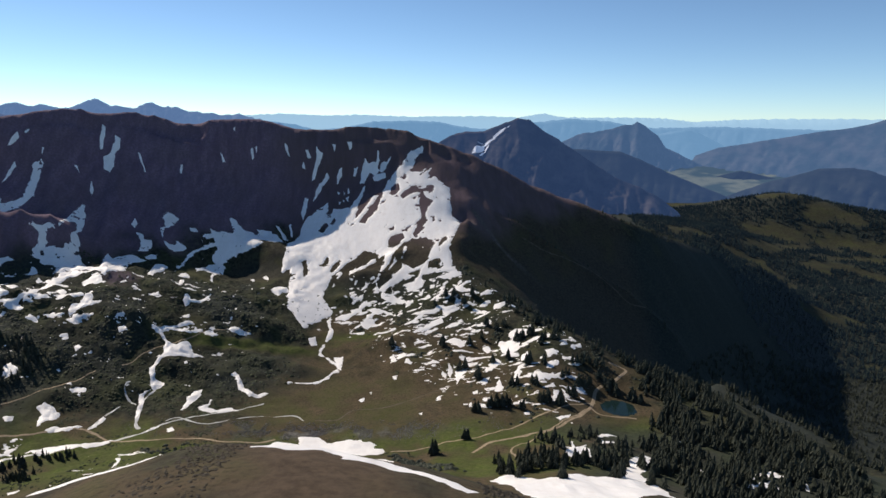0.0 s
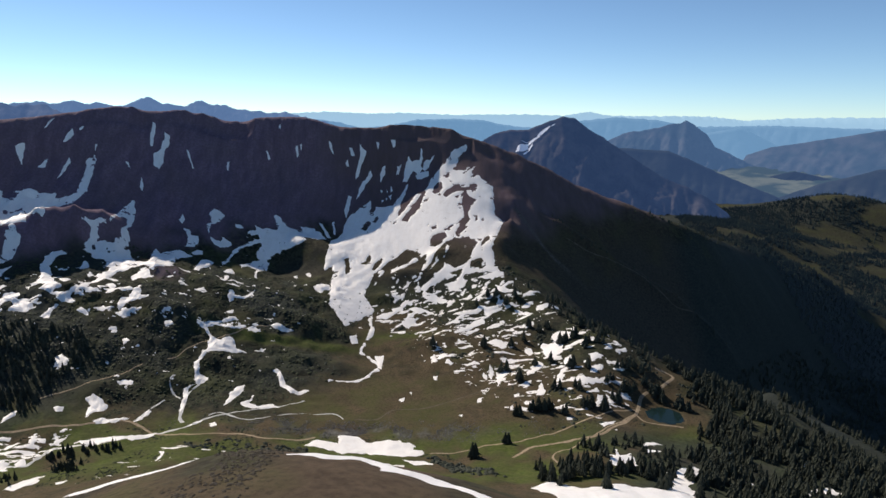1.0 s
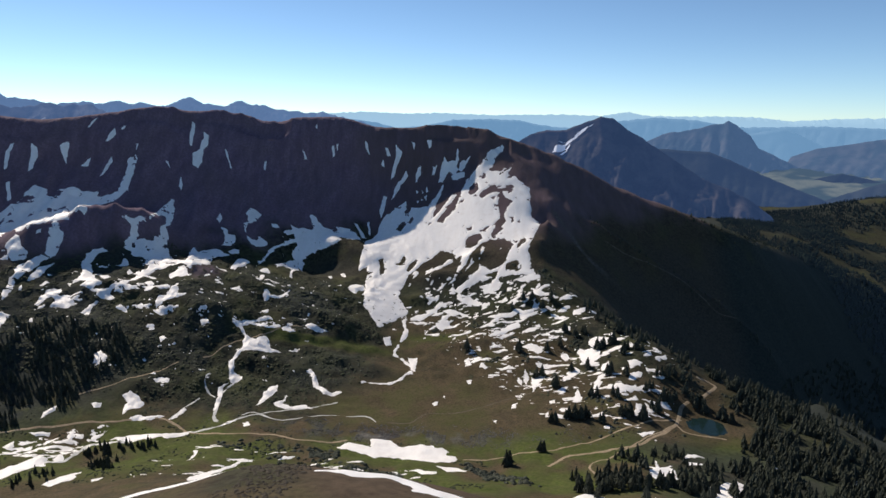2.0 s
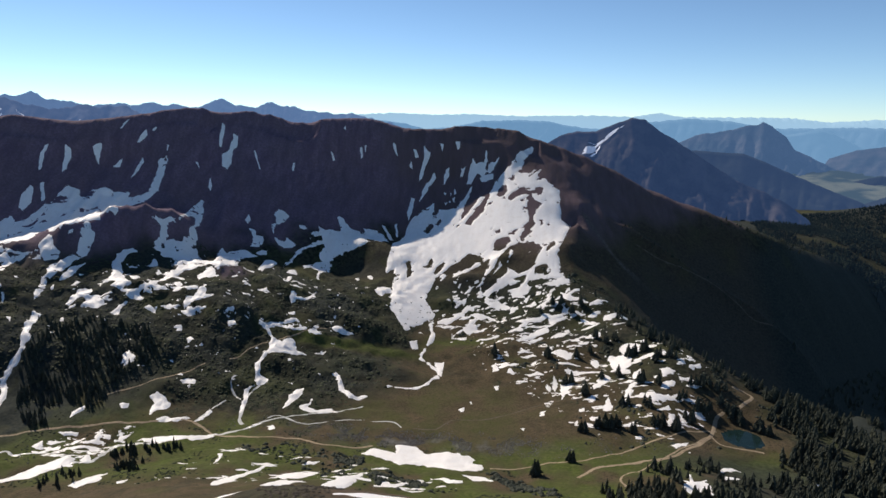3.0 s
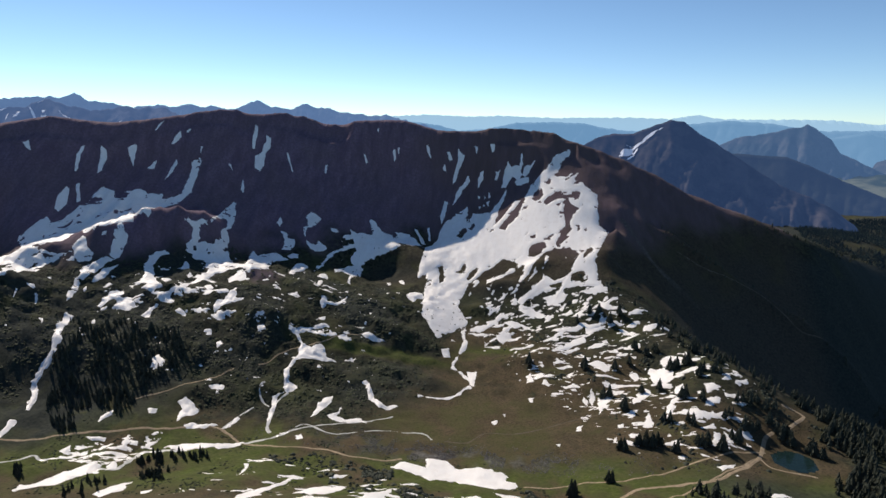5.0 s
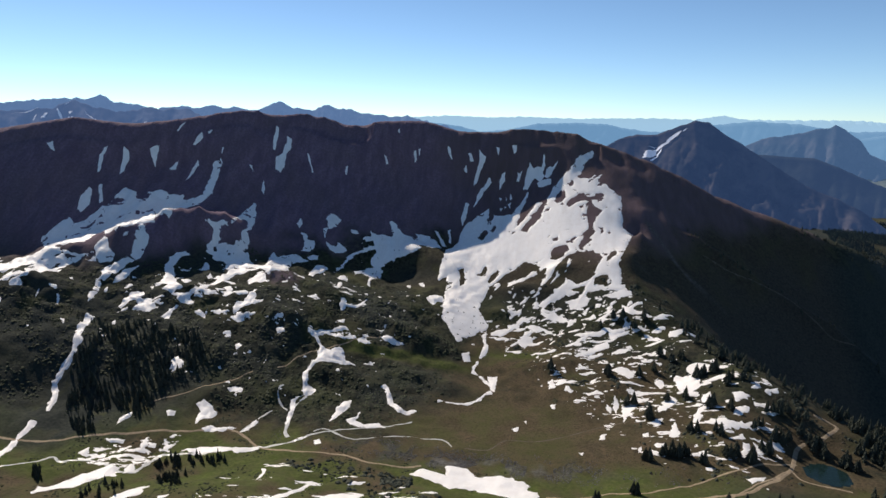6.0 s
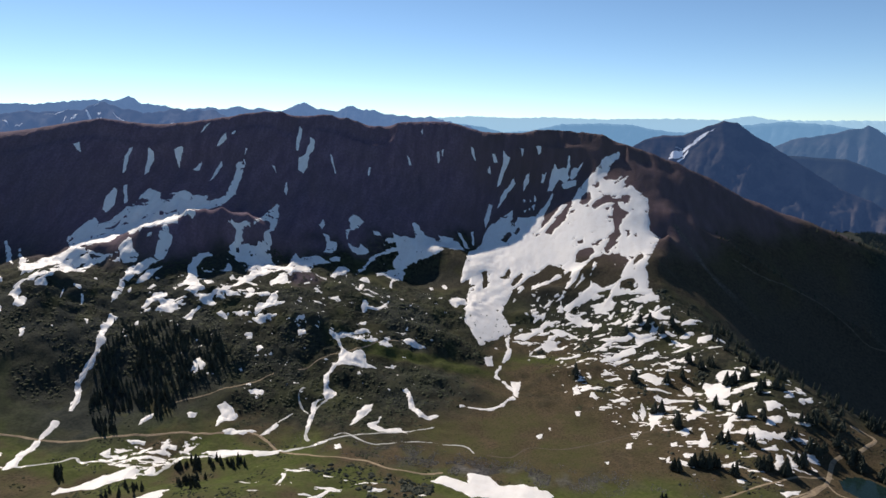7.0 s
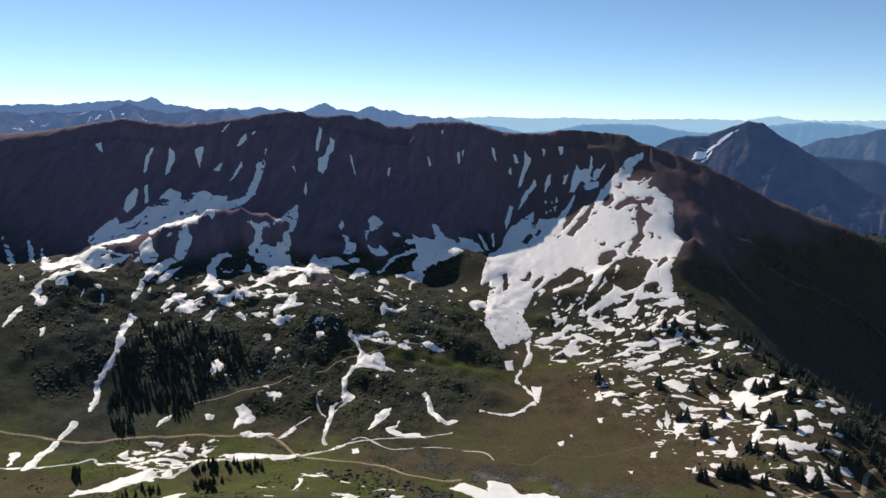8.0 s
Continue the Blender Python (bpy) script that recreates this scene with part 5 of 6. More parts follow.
snow("basin", [(-374, 761), (-372, 766), (-370.5, 761)])
snow("basin", [(-254.5, 775), (-252.5, 781), (-251.5, 774)])
snow("basin", [(-220, 823), (-221.5, 835.5), (-215, 847), (-202.5, 842), (-199, 834), (-207.5, 825.5), (-206.5, 813), (-212, 820)])
snow("basin", [(-258, 865), (-255.5, 874.5), (-249.5, 859), (-253, 854)])
snow("basin", [(-245.5, 879), (-241.5, 881.5), (-235, 875), (-235, 868.5), (-241, 873)])
snow("basin", [(-243.5, 816), (-240.5, 817.5), (-239.5, 809)])
snow("basin", [(-70, 857.5), (-63, 860), (-56.5, 866.5), (-53.5, 875), (-47, 869.5), (-42, 864), (-33, 865.5), (-24.5, 871), (-23, 866.5), (-31, 860), (-39.5, 857), (-46.5, 856.5), (-37.5, 851.5), (-43, 849.5), (-47.5, 847.5), (-53, 851), (-58.5, 848.5), (-63.5, 842.5), (-71.5, 839), (-79.5, 834), (-85.5, 836.5), (-79, 844.5), (-69, 850), (-62.5, 856.5)])
snow("basin", [(-79, 830.5), (-67, 828.5), (-56, 821), (-47.5, 815), (-45, 808.5), (-51.5, 807.5), (-59, 815.5), (-66.5, 824), (-77, 825.5)])
snow("basin", [(-90.5, 808), (-82, 805.5), (-73.5, 801.5), (-64, 796.5), (-60, 790), (-68.5, 793.5), (-78, 801.5), (-88.5, 802)])
snow("basin", [(-32, 810.5), (-22, 811), (-16.5, 816), (-14, 807), (-21.5, 805.5)])
snow("basin", [(-38.5, 781), (-30.5, 783.5), (-17.5, 783.5), (-6, 783.5), (-6.5, 778), (-20.5, 777), (-30, 776.5)])
snow("basin", [(-1.5, 791), (6, 786), (17.5, 786.5), (19.5, 784.5), (10, 778), (4, 775), (1, 782.5)])
snow("basin", [(0, 808), (11, 807.5), (12.5, 803.5), (8, 797.5), (0, 799.5)])
snow("basin", [(11, 826.5), (20.5, 819.5), (27.5, 825), (36, 829), (37, 823.5), (27, 817.5), (25, 812), (37, 809), (36.5, 803), (20.5, 805.5), (14, 815.5)])
snow("basin", [(-16, 831.5), (-9, 830), (-10.5, 824), (-17, 824.5)])
snow("basin", [(-107.5, 842), (-101, 849.5), (-95.5, 850.5), (-99, 843.5), (-105.5, 839.5)])
snow("basin", [(-107.5, 769), (-102, 776), (-96, 782), (-91.5, 782), (-98.5, 774), (-105, 764.5)])
snow("basin", [(-133, 791), (-125.5, 797.5), (-115.5, 800.5), (-117.5, 805.5), (-110, 808.5), (-102.5, 806.5), (-97.5, 798), (-105.5, 800.5), (-111, 793), (-120, 783), (-130.5, 786)])
snow("basin", [(-94.5, 796), (-84.5, 797.5), (-86.5, 788), (-94.5, 787.5)])
snow("basin", [(-130, 826.5), (-123.5, 828.5), (-122, 823.5)])
snow("basin", [(-126.5, 873), (-116, 879.5), (-105.5, 885.5), (-99, 892.5), (-91.5, 893), (-89.5, 887), (-99.5, 882.5), (-111.5, 874.5), (-119.5, 866), (-125, 864)])
snow("basin", [(-117, 858), (-120, 855), (-126, 861.5)])
snow("basin", [(-29.5, 802.5), (-24, 801), (-26.5, 794.5)])
snow("basin", [(17.5, 759.5), (23.5, 762.5), (25.5, 756), (19.5, 752.5)])
snow("basin", [(-107, 812.5), (-97.5, 819), (-87, 821.5), (-82, 819.5), (-91.5, 816.5), (-101.5, 808.5)])
snow("apron", [(-637, 596), (-639, 603), (-636.5, 610.5), (-632.5, 622), (-637, 645.5), (-640, 672.5), (-631.5, 685), (-625.5, 692), (-618.5, 691.5), (-610, 697), (-604.5, 697), (-612, 689.5), (-607, 670.5), (-610.5, 654), (-611, 642.5), (-605, 622), (-608, 615.5), (-601.5, 610), (-613.5, 606.5), (-622, 612), (-631, 609), (-629, 601), (-620.5, 595), (-622, 591), (-610.5, 592), (-604.5, 582.5), (-607, 577), (-613.5, 578), (-624, 588.5), (-630.5, 588)], [[(-631, 628), (-636.5, 652.5), (-635, 659), (-612, 625)], [(-627.5, 671.5), (-624, 680.5), (-620.5, 681), (-622.5, 671.5)]])
snow("apron", [(-793, 698), (-778.5, 692), (-760.5, 683.5), (-749, 675), (-726, 650.5), (-756, 671.5), (-779, 686.5)])
snow("apron", [(-763, 707.5), (-748, 699.5), (-713, 670), (-722.5, 673), (-751, 695)])
snow("apron", [(-743, 707.5), (-711, 683), (-681, 667), (-687.5, 694), (-669.5, 698), (-635.5, 695), (-626.5, 693.5), (-636.5, 677.5), (-644.5, 652.5), (-640.5, 629.5), (-649.5, 622.5), (-687, 654.5)])
snow("apron", [(-671.5, 613), (-664.5, 612.5), (-660, 608), (-662.5, 606)])
snow("basin", [(-622.5, 572), (-615.5, 564), (-611.5, 549.5), (-606.5, 534), (-610, 535.5), (-617, 550), (-623, 564.5)])
snow("basin", [(-585, 555.5), (-584.5, 563), (-575, 552), (-575, 545.5)])
snow("basin", [(-565.5, 573), (-564.5, 577.5), (-562, 573.5)])
snow("basin", [(-589, 631), (-582, 635), (-577, 628), (-584, 629)])
snow("basin", [(-576, 627), (-573.5, 628), (-566, 617.5), (-565, 613.5)])
snow("basin", [(-590.5, 619), (-588.5, 619.5), (-582.5, 607.5), (-584.5, 607.5)])

# the wind-packed snow along the brow of the knoll
snow("meadow", [(-49, 158), (-40, 157.5), (-34, 159), (-28, 159.5), (-24.5, 156.5), (-20, 154), (-12, 150), (-4, 146), (6, 141), (8, 143), (-2, 151), (-12, 157), (-22, 163), (-30, 168), (-40, 167), (-46, 162)])
snow("meadow", [(-103, 149), (-96, 152), (-86, 156), (-74, 161), (-73, 164), (-86, 161), (-98, 158), (-108, 154)])


def strip(name, points, width, mat, label, category, group, uneven=0.3, step=0.9, thick=0.25):
    p = np.array(points, float)
    curve = [p[0]]
    for k in range(len(p) - 1):
        a, b, c, d = p[max(k - 1, 0)], p[k], p[k + 1], p[min(k + 2, len(p) - 1)]
        for t in (0.25, 0.5, 0.75, 1.0):
            curve.append(0.5 * (2 * b + (c - a) * t + (2 * a - 5 * b + 4 * c - d) * t * t + (3 * b - a - 3 * c + d) * t ** 3))
    lo, hi = p.min(0) - width - 4, p.max(0) + width + 4
    ob = sheet(name, band(curve, width, uneven, len(p)), (lo[0], hi[0], lo[1], hi[1]), step, mat, thick, 0.5, 0.22)
    if ob:
        tagged(ob, label, category, group)
    return ob


# small scattered snow remnants, too many to count
def remnants(box, seed, amount, stretch, angle, inside, size=26):
    def field(x, y):
        c, s = math.cos(angle), math.sin(angle)
        u, v = x * c + y * s, (-x * s + y * c) * stretch
        f = fractal(u, v, size, 4, seed, 0.62) + 0.35 * grain(u, v, size * 2.7, seed + 5)
        return (f - amount) * size * 0.27 + np.minimum(signed(inside, x, y), 0) * 0.25
    ob = sheet("snow_remnants", field, box, 1.0, MAT_SNOW, 0.35)
    if ob:
        tagged(ob, "scattered melting snow remnants on hummocky turf", "snow", kind="stuff")


remnants((-160, 60, 740, 935), 101, 0.48, 1.8, 1.0, [(-148, 849), (-123, 891), (-79, 916), (-58, 900), (-50, 880), (-20, 880), (-10, 915), (11, 863), (28, 844), (37, 801), (24, 790), (-26, 800), (-110, 810), (-139, 815)])
remnants((-160, 110, 740, 850), 111, 0.44, 2.2, 0.25, [(-139, 800), (-100, 815), (-20, 805), (30, 795), (75, 800), (90, 770), (40, 750), (-26, 750), (-110, 755)])
remnants((-60, 190, 540, 760), 131, 0.50, 2.1, -0.1, [(-83, 755), (-1, 750), (70, 735), (132, 674), (145, 634), (135, 600), (91, 556), (38, 572), (1, 628), (-28, 669), (-65, 706)])
remnants((-440, -320, 425, 530), 151, 0.02, 1.6, 0.45, [(-407, 458), (-400, 477), (-377, 490), (-358, 509), (-353, 501), (-359, 484), (-355, 462), (-366, 445), (-393, 458)], 9)
remnants((-560, -230, 640, 830), 171, 0.62, 1.5, 0.2, [(-540, 700), (-400, 800), (-260, 800), (-240, 700), (-380, 650), (-520, 650)])
remnants((-280, -60, 395, 500), 191, 0.60, 2.4, 0.35, [(-270, 400), (-270, 480), (-160, 480), (-70, 460), (-70, 400)])
remnants((-130, 190, 540, 860), 211, 0.72, 1.9, 0.1, [(-120, 850), (30, 850), (80, 790), (150, 660), (140, 580), (80, 560), (20, 590), (-80, 720)], 11)
remnants((-560, -180, 560, 850), 231, 0.95, 1.7, 0.3, [(-540, 700), (-430, 830), (-200, 850), (-190, 640), (-330, 580), (-520, 600)], 13)

# ---- water, tracks ----
strip("snow_tongue", [(-140.5, 784.5), (-131.5, 752.5), (-135, 735.5), (-137.5, 712.5), (-126.5, 699.5), (-113.5, 683), (-114.5, 665), (-124.5, 646), (-137, 639), (-157.5, 637)], 3.4, MAT_SNOW,
      "winding snow-filled stream gully below the snowfield", "snow", "snow in stream beds", 0.9, thick=0.3)
for line, wide in (([(-532.9, 620.1), (-519.4, 595.7), (-510.9, 578.0), (-505.6, 563.6), (-504.3, 554.7)], 6.0), ([(-504.3, 554.7), (-502.6, 544.2), (-501.6, 535.4), (-494.0, 529.1), (-489.0, 519.5), (-482.0, 506.3)], 3.2), ([(-478.7, 486.2), (-475.7, 473.5), (-473.0, 462.1), (-468.0, 446.5), (-456.2, 426.2), (-453.1, 417.2)], 5.5)):
    strip("snow_tongue", line, wide, MAT_SNOW, "long narrow snow-filled gully running down the dark slope", "snow", "snow in stream beds", 0.5, thick=0.35)
for line, wide in (([(-506, 386), (-464, 412), (-451, 419), (-441, 430), (-432, 442), (-428, 454), (-420, 451), (-405, 456), (-394, 458), (-376, 451), (-366, 443)], 2.2),
                   ([(-366, 443), (-349, 450), (-354, 482), (-338, 489), (-306, 496), (-280, 513)], 3.4), ([(-280, 513), (-266, 521), (-252, 533)], 3.0), ([(-252, 533), (-248, 542), (-232, 554), (-212, 567), (-190, 580), (-172, 596)], 1.7),
                   ([(-246.5, 549), (-239, 556), (-214, 546.5), (-195.5, 554), (-168, 565.5), (-138.5, 571.5), (-126.5, 561)], 1.4),
                   ([(-303, 604), (-304, 595), (-298, 586), (-286, 577)], 1.6), ([(-308, 534), (-306, 557), (-300, 574)], 1.5), ([(-280, 604), (-283, 584), (-278, 566), (-273, 547), (-266, 537)], 2.4)):
    strip("creek", line, wide, MAT_CREEK, "narrow meltwater creek glittering in the meadow", "creek", "creeks", 0.4, thick=0.14)
for line, wide in (([(173, 644.5), (182, 641.5), (187, 633.5), (173.5, 619.5), (157.5, 610), (149.5, 602), (144.5, 588.5), (134.5, 566), (103, 527.5), (77, 516.5), (44.5, 501), (25.5, 480.5)], 3.0),
                   ([(145.5, 585), (120.5, 572), (95, 553.5), (71.5, 539.5), (48.5, 524), (22.5, 508.5), (-2.5, 506.5), (-40.5, 494.5)], 1.7),
                   ([(58, 462), (56, 478.5), (84.5, 513.5), (115, 545), (139, 575)], 1.6), ([(176, 556), (160, 558), (145, 560.5), (140, 571.5)], 1.8),
                   ([(-569, 427), (-509, 451), (-487, 461), (-454, 469), (-429, 486), (-392, 503), (-349, 521), (-318, 532), (-301, 527), (-280, 513)], 2.6),
                   ([(-280, 513), (-261, 511), (-233, 512), (-207, 517), (-184, 508), (-167, 511), (-143, 522)], 2.4),
                   ([(-403, 547), (-380, 567), (-359, 590), (-340, 612)], 1.5), ([(-321, 628), (-302, 658), (-266, 694), (-242, 714)], 1.5)):
    strip("dirt_road", line, wide, MAT_TRACK, "pale dirt jeep road worn into the turf", "road", "dirt roads", 0.12, thick=0.2)
for line, wide in (([(-115.5, 560), (-95.5, 561.5), (-83.5, 581.5), (-58.5, 584.5), (-34, 597.5), (1, 622), (21.5, 629)], 1.4),
                   # this strip paints the faint lit edge of the flank's rib
                   ([(119.5, 990.5), (151.5, 991.5), (191, 995), (230, 995), (258.5, 984.5), (285.5, 972.5), (310.5, 975)], 1.3),
                   ([(421.5, 916), (441, 919), (460.5, 923)], 1.6)):
    strip("trail", line, wide, MAT_TRAIL, "faint foot trail and painted rib edge across turf and scree", "trail", "trails", 0.2, step=1.1, thick=0.25)

# the pond
bm = bmesh.new()
ring = [bm.verts.new((POND[0] + POND[2] * 1.12 * (1 + 0.05 * math.sin(3 * a)) * math.cos(a), POND[1] + POND[3] * 1.12 * (1 + 0.06 * math.cos(2 * a)) * math.sin(a), POND_Z)) for a in np.arange(48) * math.tau / 48]
bm.faces.new(ring)
me = bpy.data.meshes.new("pond")
bm.to_mesh(me)
bm.free()
me.materials.append(MAT_POND)
tagged(new("pond", me), "round blue-green pond beside the dirt road", "pond")


# ---- conifers ----
def conifer(tiers, sides, seed):
    """A spruce one metre tall: drooping, ragged tiers of boughs. Returns points and triangles of the crown."""
    r = random.Random(seed)
    v, f = [], []
    lean = (r.uniform(-0.02, 0.02), r.uniform(-0.02, 0.02))
    for k in range(tiers):
        t = k / tiers
        z0 = 0.07 + 0.86 * t
        reach = (0.17 * (1 - t) ** 0.8 + 0.012) * r.uniform(0.82, 1.15)
        top = min(1.0, z0 + 0.30 * (1 - t) + 0.07)
        base = len(v)
        v.append((lean[0] * top, lean[1] * top, top))
        turn = r.uniform(0, 6.28)
        n = sides * 2
        for j in range(n):
            a = turn + math.tau * j / n + r.uniform(-0.12, 0.12)
            d = reach * (r.uniform(0.85, 1.25) if j % 2 == 0 else r.uniform(0.42, 0.62))
            z = z0 + (r.uniform(-0.03, 0.01) if j % 2 == 0 else r.uniform(0.02, 0.05))
            v.append((lean[0] * z + d * math.cos(a), lean[1] * z + d * math.sin(a), z))
        for j in range(n):
            f.append((base, base + 1 + j, base + 1 + (j + 1) % n))
    return np.array(v), np.array(f)


def trunk_shape():
    v, f = [], []
    for z, w in ((-0.06, 0.020), (0.35, 0.013), (0.9, 0.004)):
        for j in range(6):
            v.append((w * math.cos(j * math.tau / 6), w * math.sin(j * math.tau / 6), z))
    for k in range(2):
        for j in range(6):
            a, b = k * 6 + j, k * 6 + (j + 1) % 6
            f += [(a, b, b + 6), (a, b + 6, a + 6)]
    return np.array(v), np.array(f)


def part(name, v, f, mat, parent, label=""):
    ob = mesh_object(name, v, f, mat, smooth_faces=False)
    ob.parent = parent
    return tagged(ob, label)


def spruce(seed):
    root = new("conifer")
    root.empty_display_size = 0.1
    part("trunk", *trunk_shape(), MAT_BARK, root)
    part("crown", *conifer(9, 7, seed), MAT_NEEDLES, root)
    return tagged(root, "dark green subalpine spruce with ragged drooping boughs", "tree", "spruces of the basin")


SPRUCES = [spruce(k) for k in range(5)]
SHAPES = [conifer(6, 5, 50 + k) for k in range(6)]
PLACED, EXTRA = [], []
wood = random.Random(7)


def stand(x, y, tall, slim=1.0):
    if len(PLACED) >= 296:
        EXTRA.append((x, y))
        return
    m = Matrix.LocRotScale((x, y, float(height(x, y)) - 0.2), Euler((wood.uniform(-0.04, 0.04), wood.uniform(-0.04, 0.04), wood.uniform(0, 6.28))), None)
    wide = wood.uniform(1.3, 1.8) * slim
    if len(PLACED) < len(SPRUCES):
        ob = SPRUCES[len(PLACED)]
        ob.matrix_basis = m
    else:
        ob = copy_thing(wood.choice(SPRUCES[:len(SPRUCES)]), m)
    ob.scale = (tall * wide, tall * wide, tall)
    PLACED.append((x, y))


def contains(poly, x, y):
    return signed(poly, np.asarray(x, float), np.asarray(y, float)) > 0


def scatter(poly, n, seed):
    r = np.random.RandomState(seed)
    p = np.array(poly, float)
    x, y = r.uniform(p[:, 0].min(), p[:, 0].max(), n), r.uniform(p[:, 1].min(), p[:, 1].max(), n)
    ok = contains(poly, x, y)
    return x[ok], y[ok]


# single trees on the spur and by the road
LONE = [(-7, 486), (-5, 488), (22, 507), (19, 660), (25, 660), (37, 631), (31, 564), (34, 562), (46, 571), (51, 570), (56, 569), (61, 573), (70, 664), (87, 642), (91, 644), (89, 698),
        (95, 695), (99, 696), (105, 671), (110, 676), (69, 608), (74, 607), (75, 563), (91, 574), (94, 572), (99, 574), (109, 569), (119, 615), (123, 619), (132, 634), (137, 636), (143, 636)]
LONE_TOO = [(42, 420), (48, 417), (57, 416), (62, 419), (69, 417), (77, 420), (85, 419), (95, 426), (104, 432), (113, 437), (122, 441), (129, 443), (136, 445), (145, 435), (150, 420), (77, 382), (116, 402), (122, 408), (140, 398), (145, 388), (52, 405), (149, 639), (133, 606), (139, 605), (144, 609), (126, 589), (160, 610), (163, 607), (167, 611), (169, 600), (191, 655), (195, 654), (183, 592), (188, 586), (169, 608), (54, 663), (61, 725),
            (50, 737), (45, 715), (31, 707), (121, 592), (119, 672), (155, 634), (156, 619), (163, 636), (82, 694), (106, 718), (104, 636), (72, 726), (37, 797), (27, 787), (-9, 792), (5, 802),
            (14, 800), (-57, 717), (1, 707), (111, 574), (88, 604), (92, 600)]
for x, y in LONE + LONE_TOO:
    for k in range(wood.choice((1, 2, 2, 3))):
        stand(x + (wood.uniform(-3, 3) if k else 0), y + (wood.uniform(-3, 3) if k else 0), wood.uniform(10.5, 16.5) * (0.8 if k else 1))
ROWS_OF_TREES = [[(-349, 469), (-339, 487), (-321, 468), (-338, 460)], [(-330, 486), (-296, 488), (-287, 476), (-316, 468)], [(-323, 440), (-310, 460), (-285, 424), (-308, 423)],
                 [(-362, 409), (-340, 428), (-314, 391), (-345, 390)], [(-425, 431), (-424, 437), (-406, 421), (-413, 418)]]
for k, poly in enumerate(ROWS_OF_TREES):
    xs, ys = scatter(poly, 40, 300 + k)
    for x, y in list(zip(xs, ys))[:20]:
        stand(x, y, wood.uniform(5, 9), 0.68)
FOOT = [(29, 437), (59, 470), (94, 522), (131, 515), (153, 492), (150, 440), (125, 425), (102, 432), (81, 432), (53, 425)]
BROW = [(58, 428), (100, 436), (150, 436), (152, 424), (100, 422), (60, 418)]
xs, ys = scatter(BROW, 60, 22)
for x, y in zip(xs, ys):
    stand(x, y, wood.uniform(6, 12))
xs, ys = scatter(FOOT, 420, 21)
for x, y in list(zip(xs, ys))[:120]:
    if math.hypot(x - 112, y - 474) > 11 and math.hypot(x - 130, y - 460) > 7:
        stand(x, y, wood.uniform(7, 14))


def joined(name, spots, shapes, mat, tall, label, category, seed, wide=(0.85, 1.3), sink=0.2, soft=False):
    """Many plants in one mesh."""
    r = np.random.RandomState(seed)
    vs, fs, base = [], [], 0
    spots = np.array(spots, float)
    spots = spots[bare(spots[:, 0], spots[:, 1])]
    zs = height(spots[:, 0], spots[:, 1]) - sink
    for (x, y), z in zip(spots, zs):
        v, f = shapes[r.randint(len(shapes))]
        h, a = r.uniform(*tall), r.uniform(0, 6.28)
        w = h * r.uniform(*wide)
        c, s = math.cos(a) * w, math.sin(a) * w
        q = np.stack([v[:, 0] * c - v[:, 1] * s + x, v[:, 0] * s + v[:, 1] * c + y, v[:, 2] * h + z], 1)
        vs.append(q)
        fs.append(f + base)
        base += len(v)
    ob = mesh_object(name, np.concatenate(vs), np.concatenate(fs), mat, smooth_faces=soft)
    return tagged(ob, label, category, kind="stuff")


EDGE = [(31, 822), (68, 805), (102, 825), (140, 790), (160, 730), (190, 690), (250, 668), (300, 650), (320, 560), (300, 480), (225, 470), (185, 500), (183, 560), (186, 590), (195, 630), (180, 645), (146, 642), (125, 666), (101, 718), (72, 763)]
NEAR = [(194, 627), (200, 650), (250, 665), (310, 645), (330, 560), (338, 520), (336, 440), (330, 340), (160, 330), (146, 400), (160, 500), (185, 540), (190, 570)]
LEFT = [(-536, 610), (-467, 638), (-411, 635), (-382, 610), (-406, 561), (-400, 528), (-415, 506), (-435, 486), (-466, 508), (-502, 559)]
BANK = [(330, 810), (380, 790), (425, 720), (440, 640), (425, 560), (400, 560), (405, 640), (390, 700), (360, 750)]
spots = []
for poly, n, seed, gap in ((EDGE, 1300, 31, 0.1), (NEAR, 3000, 32, -0.08), (BANK, 420, 35, -0.2)):
    xs, ys = scatter(poly, n, seed)
    ok = (fractal(xs, ys, 45, 3, 61) > gap - 0.2) & (np.hypot((xs - POND[0] - 10) / 1.25, ys - POND[1]) > 27)
    spots += list(zip(xs[ok], ys[ok]))
joined("conifer_forest", spots + EXTRA, SHAPES, MAT_NEEDLES, (6.5, 14), "dense dark conifer forest along the spur", "forest", 5, (1.0, 1.6))
xs, ys = scatter(LEFT, 1400, 33)
ok = fractal(xs, ys, 38, 3, 61) > -0.3
joined("conifer_grove", np.stack([xs[ok], ys[ok]], 1), SHAPES, MAT_NEEDLES, (4.5, 11), "dark grove of slender spruces on the steep shaded slope", "forest", 59, (0.75, 1.1))
FLANK = [(150, 960), (330, 1060), (420, 1180), (500, 1420), (560, 1700), (640, 2300), (850, 2750), (1350, 2750), (1900, 2500), (2000, 2000), (1500, 1300), (1000, 900), (560, 700), (430, 690), (350, 800), (260, 860), (180, 880)]
xs, ys = scatter(FLANK, 62000, 34)
far_cover = cover(xs, ys, height(xs, ys))
far_z = height(xs, ys)
ok = (far_cover[5] > np.random.RandomState(9).uniform(0.3, 1.0, len(xs))) & ((ys > 1230 + 0.8 * np.maximum(xs - 400, 0) * (xs < 600)) | (far_z < -130)) & (ys > 1250)
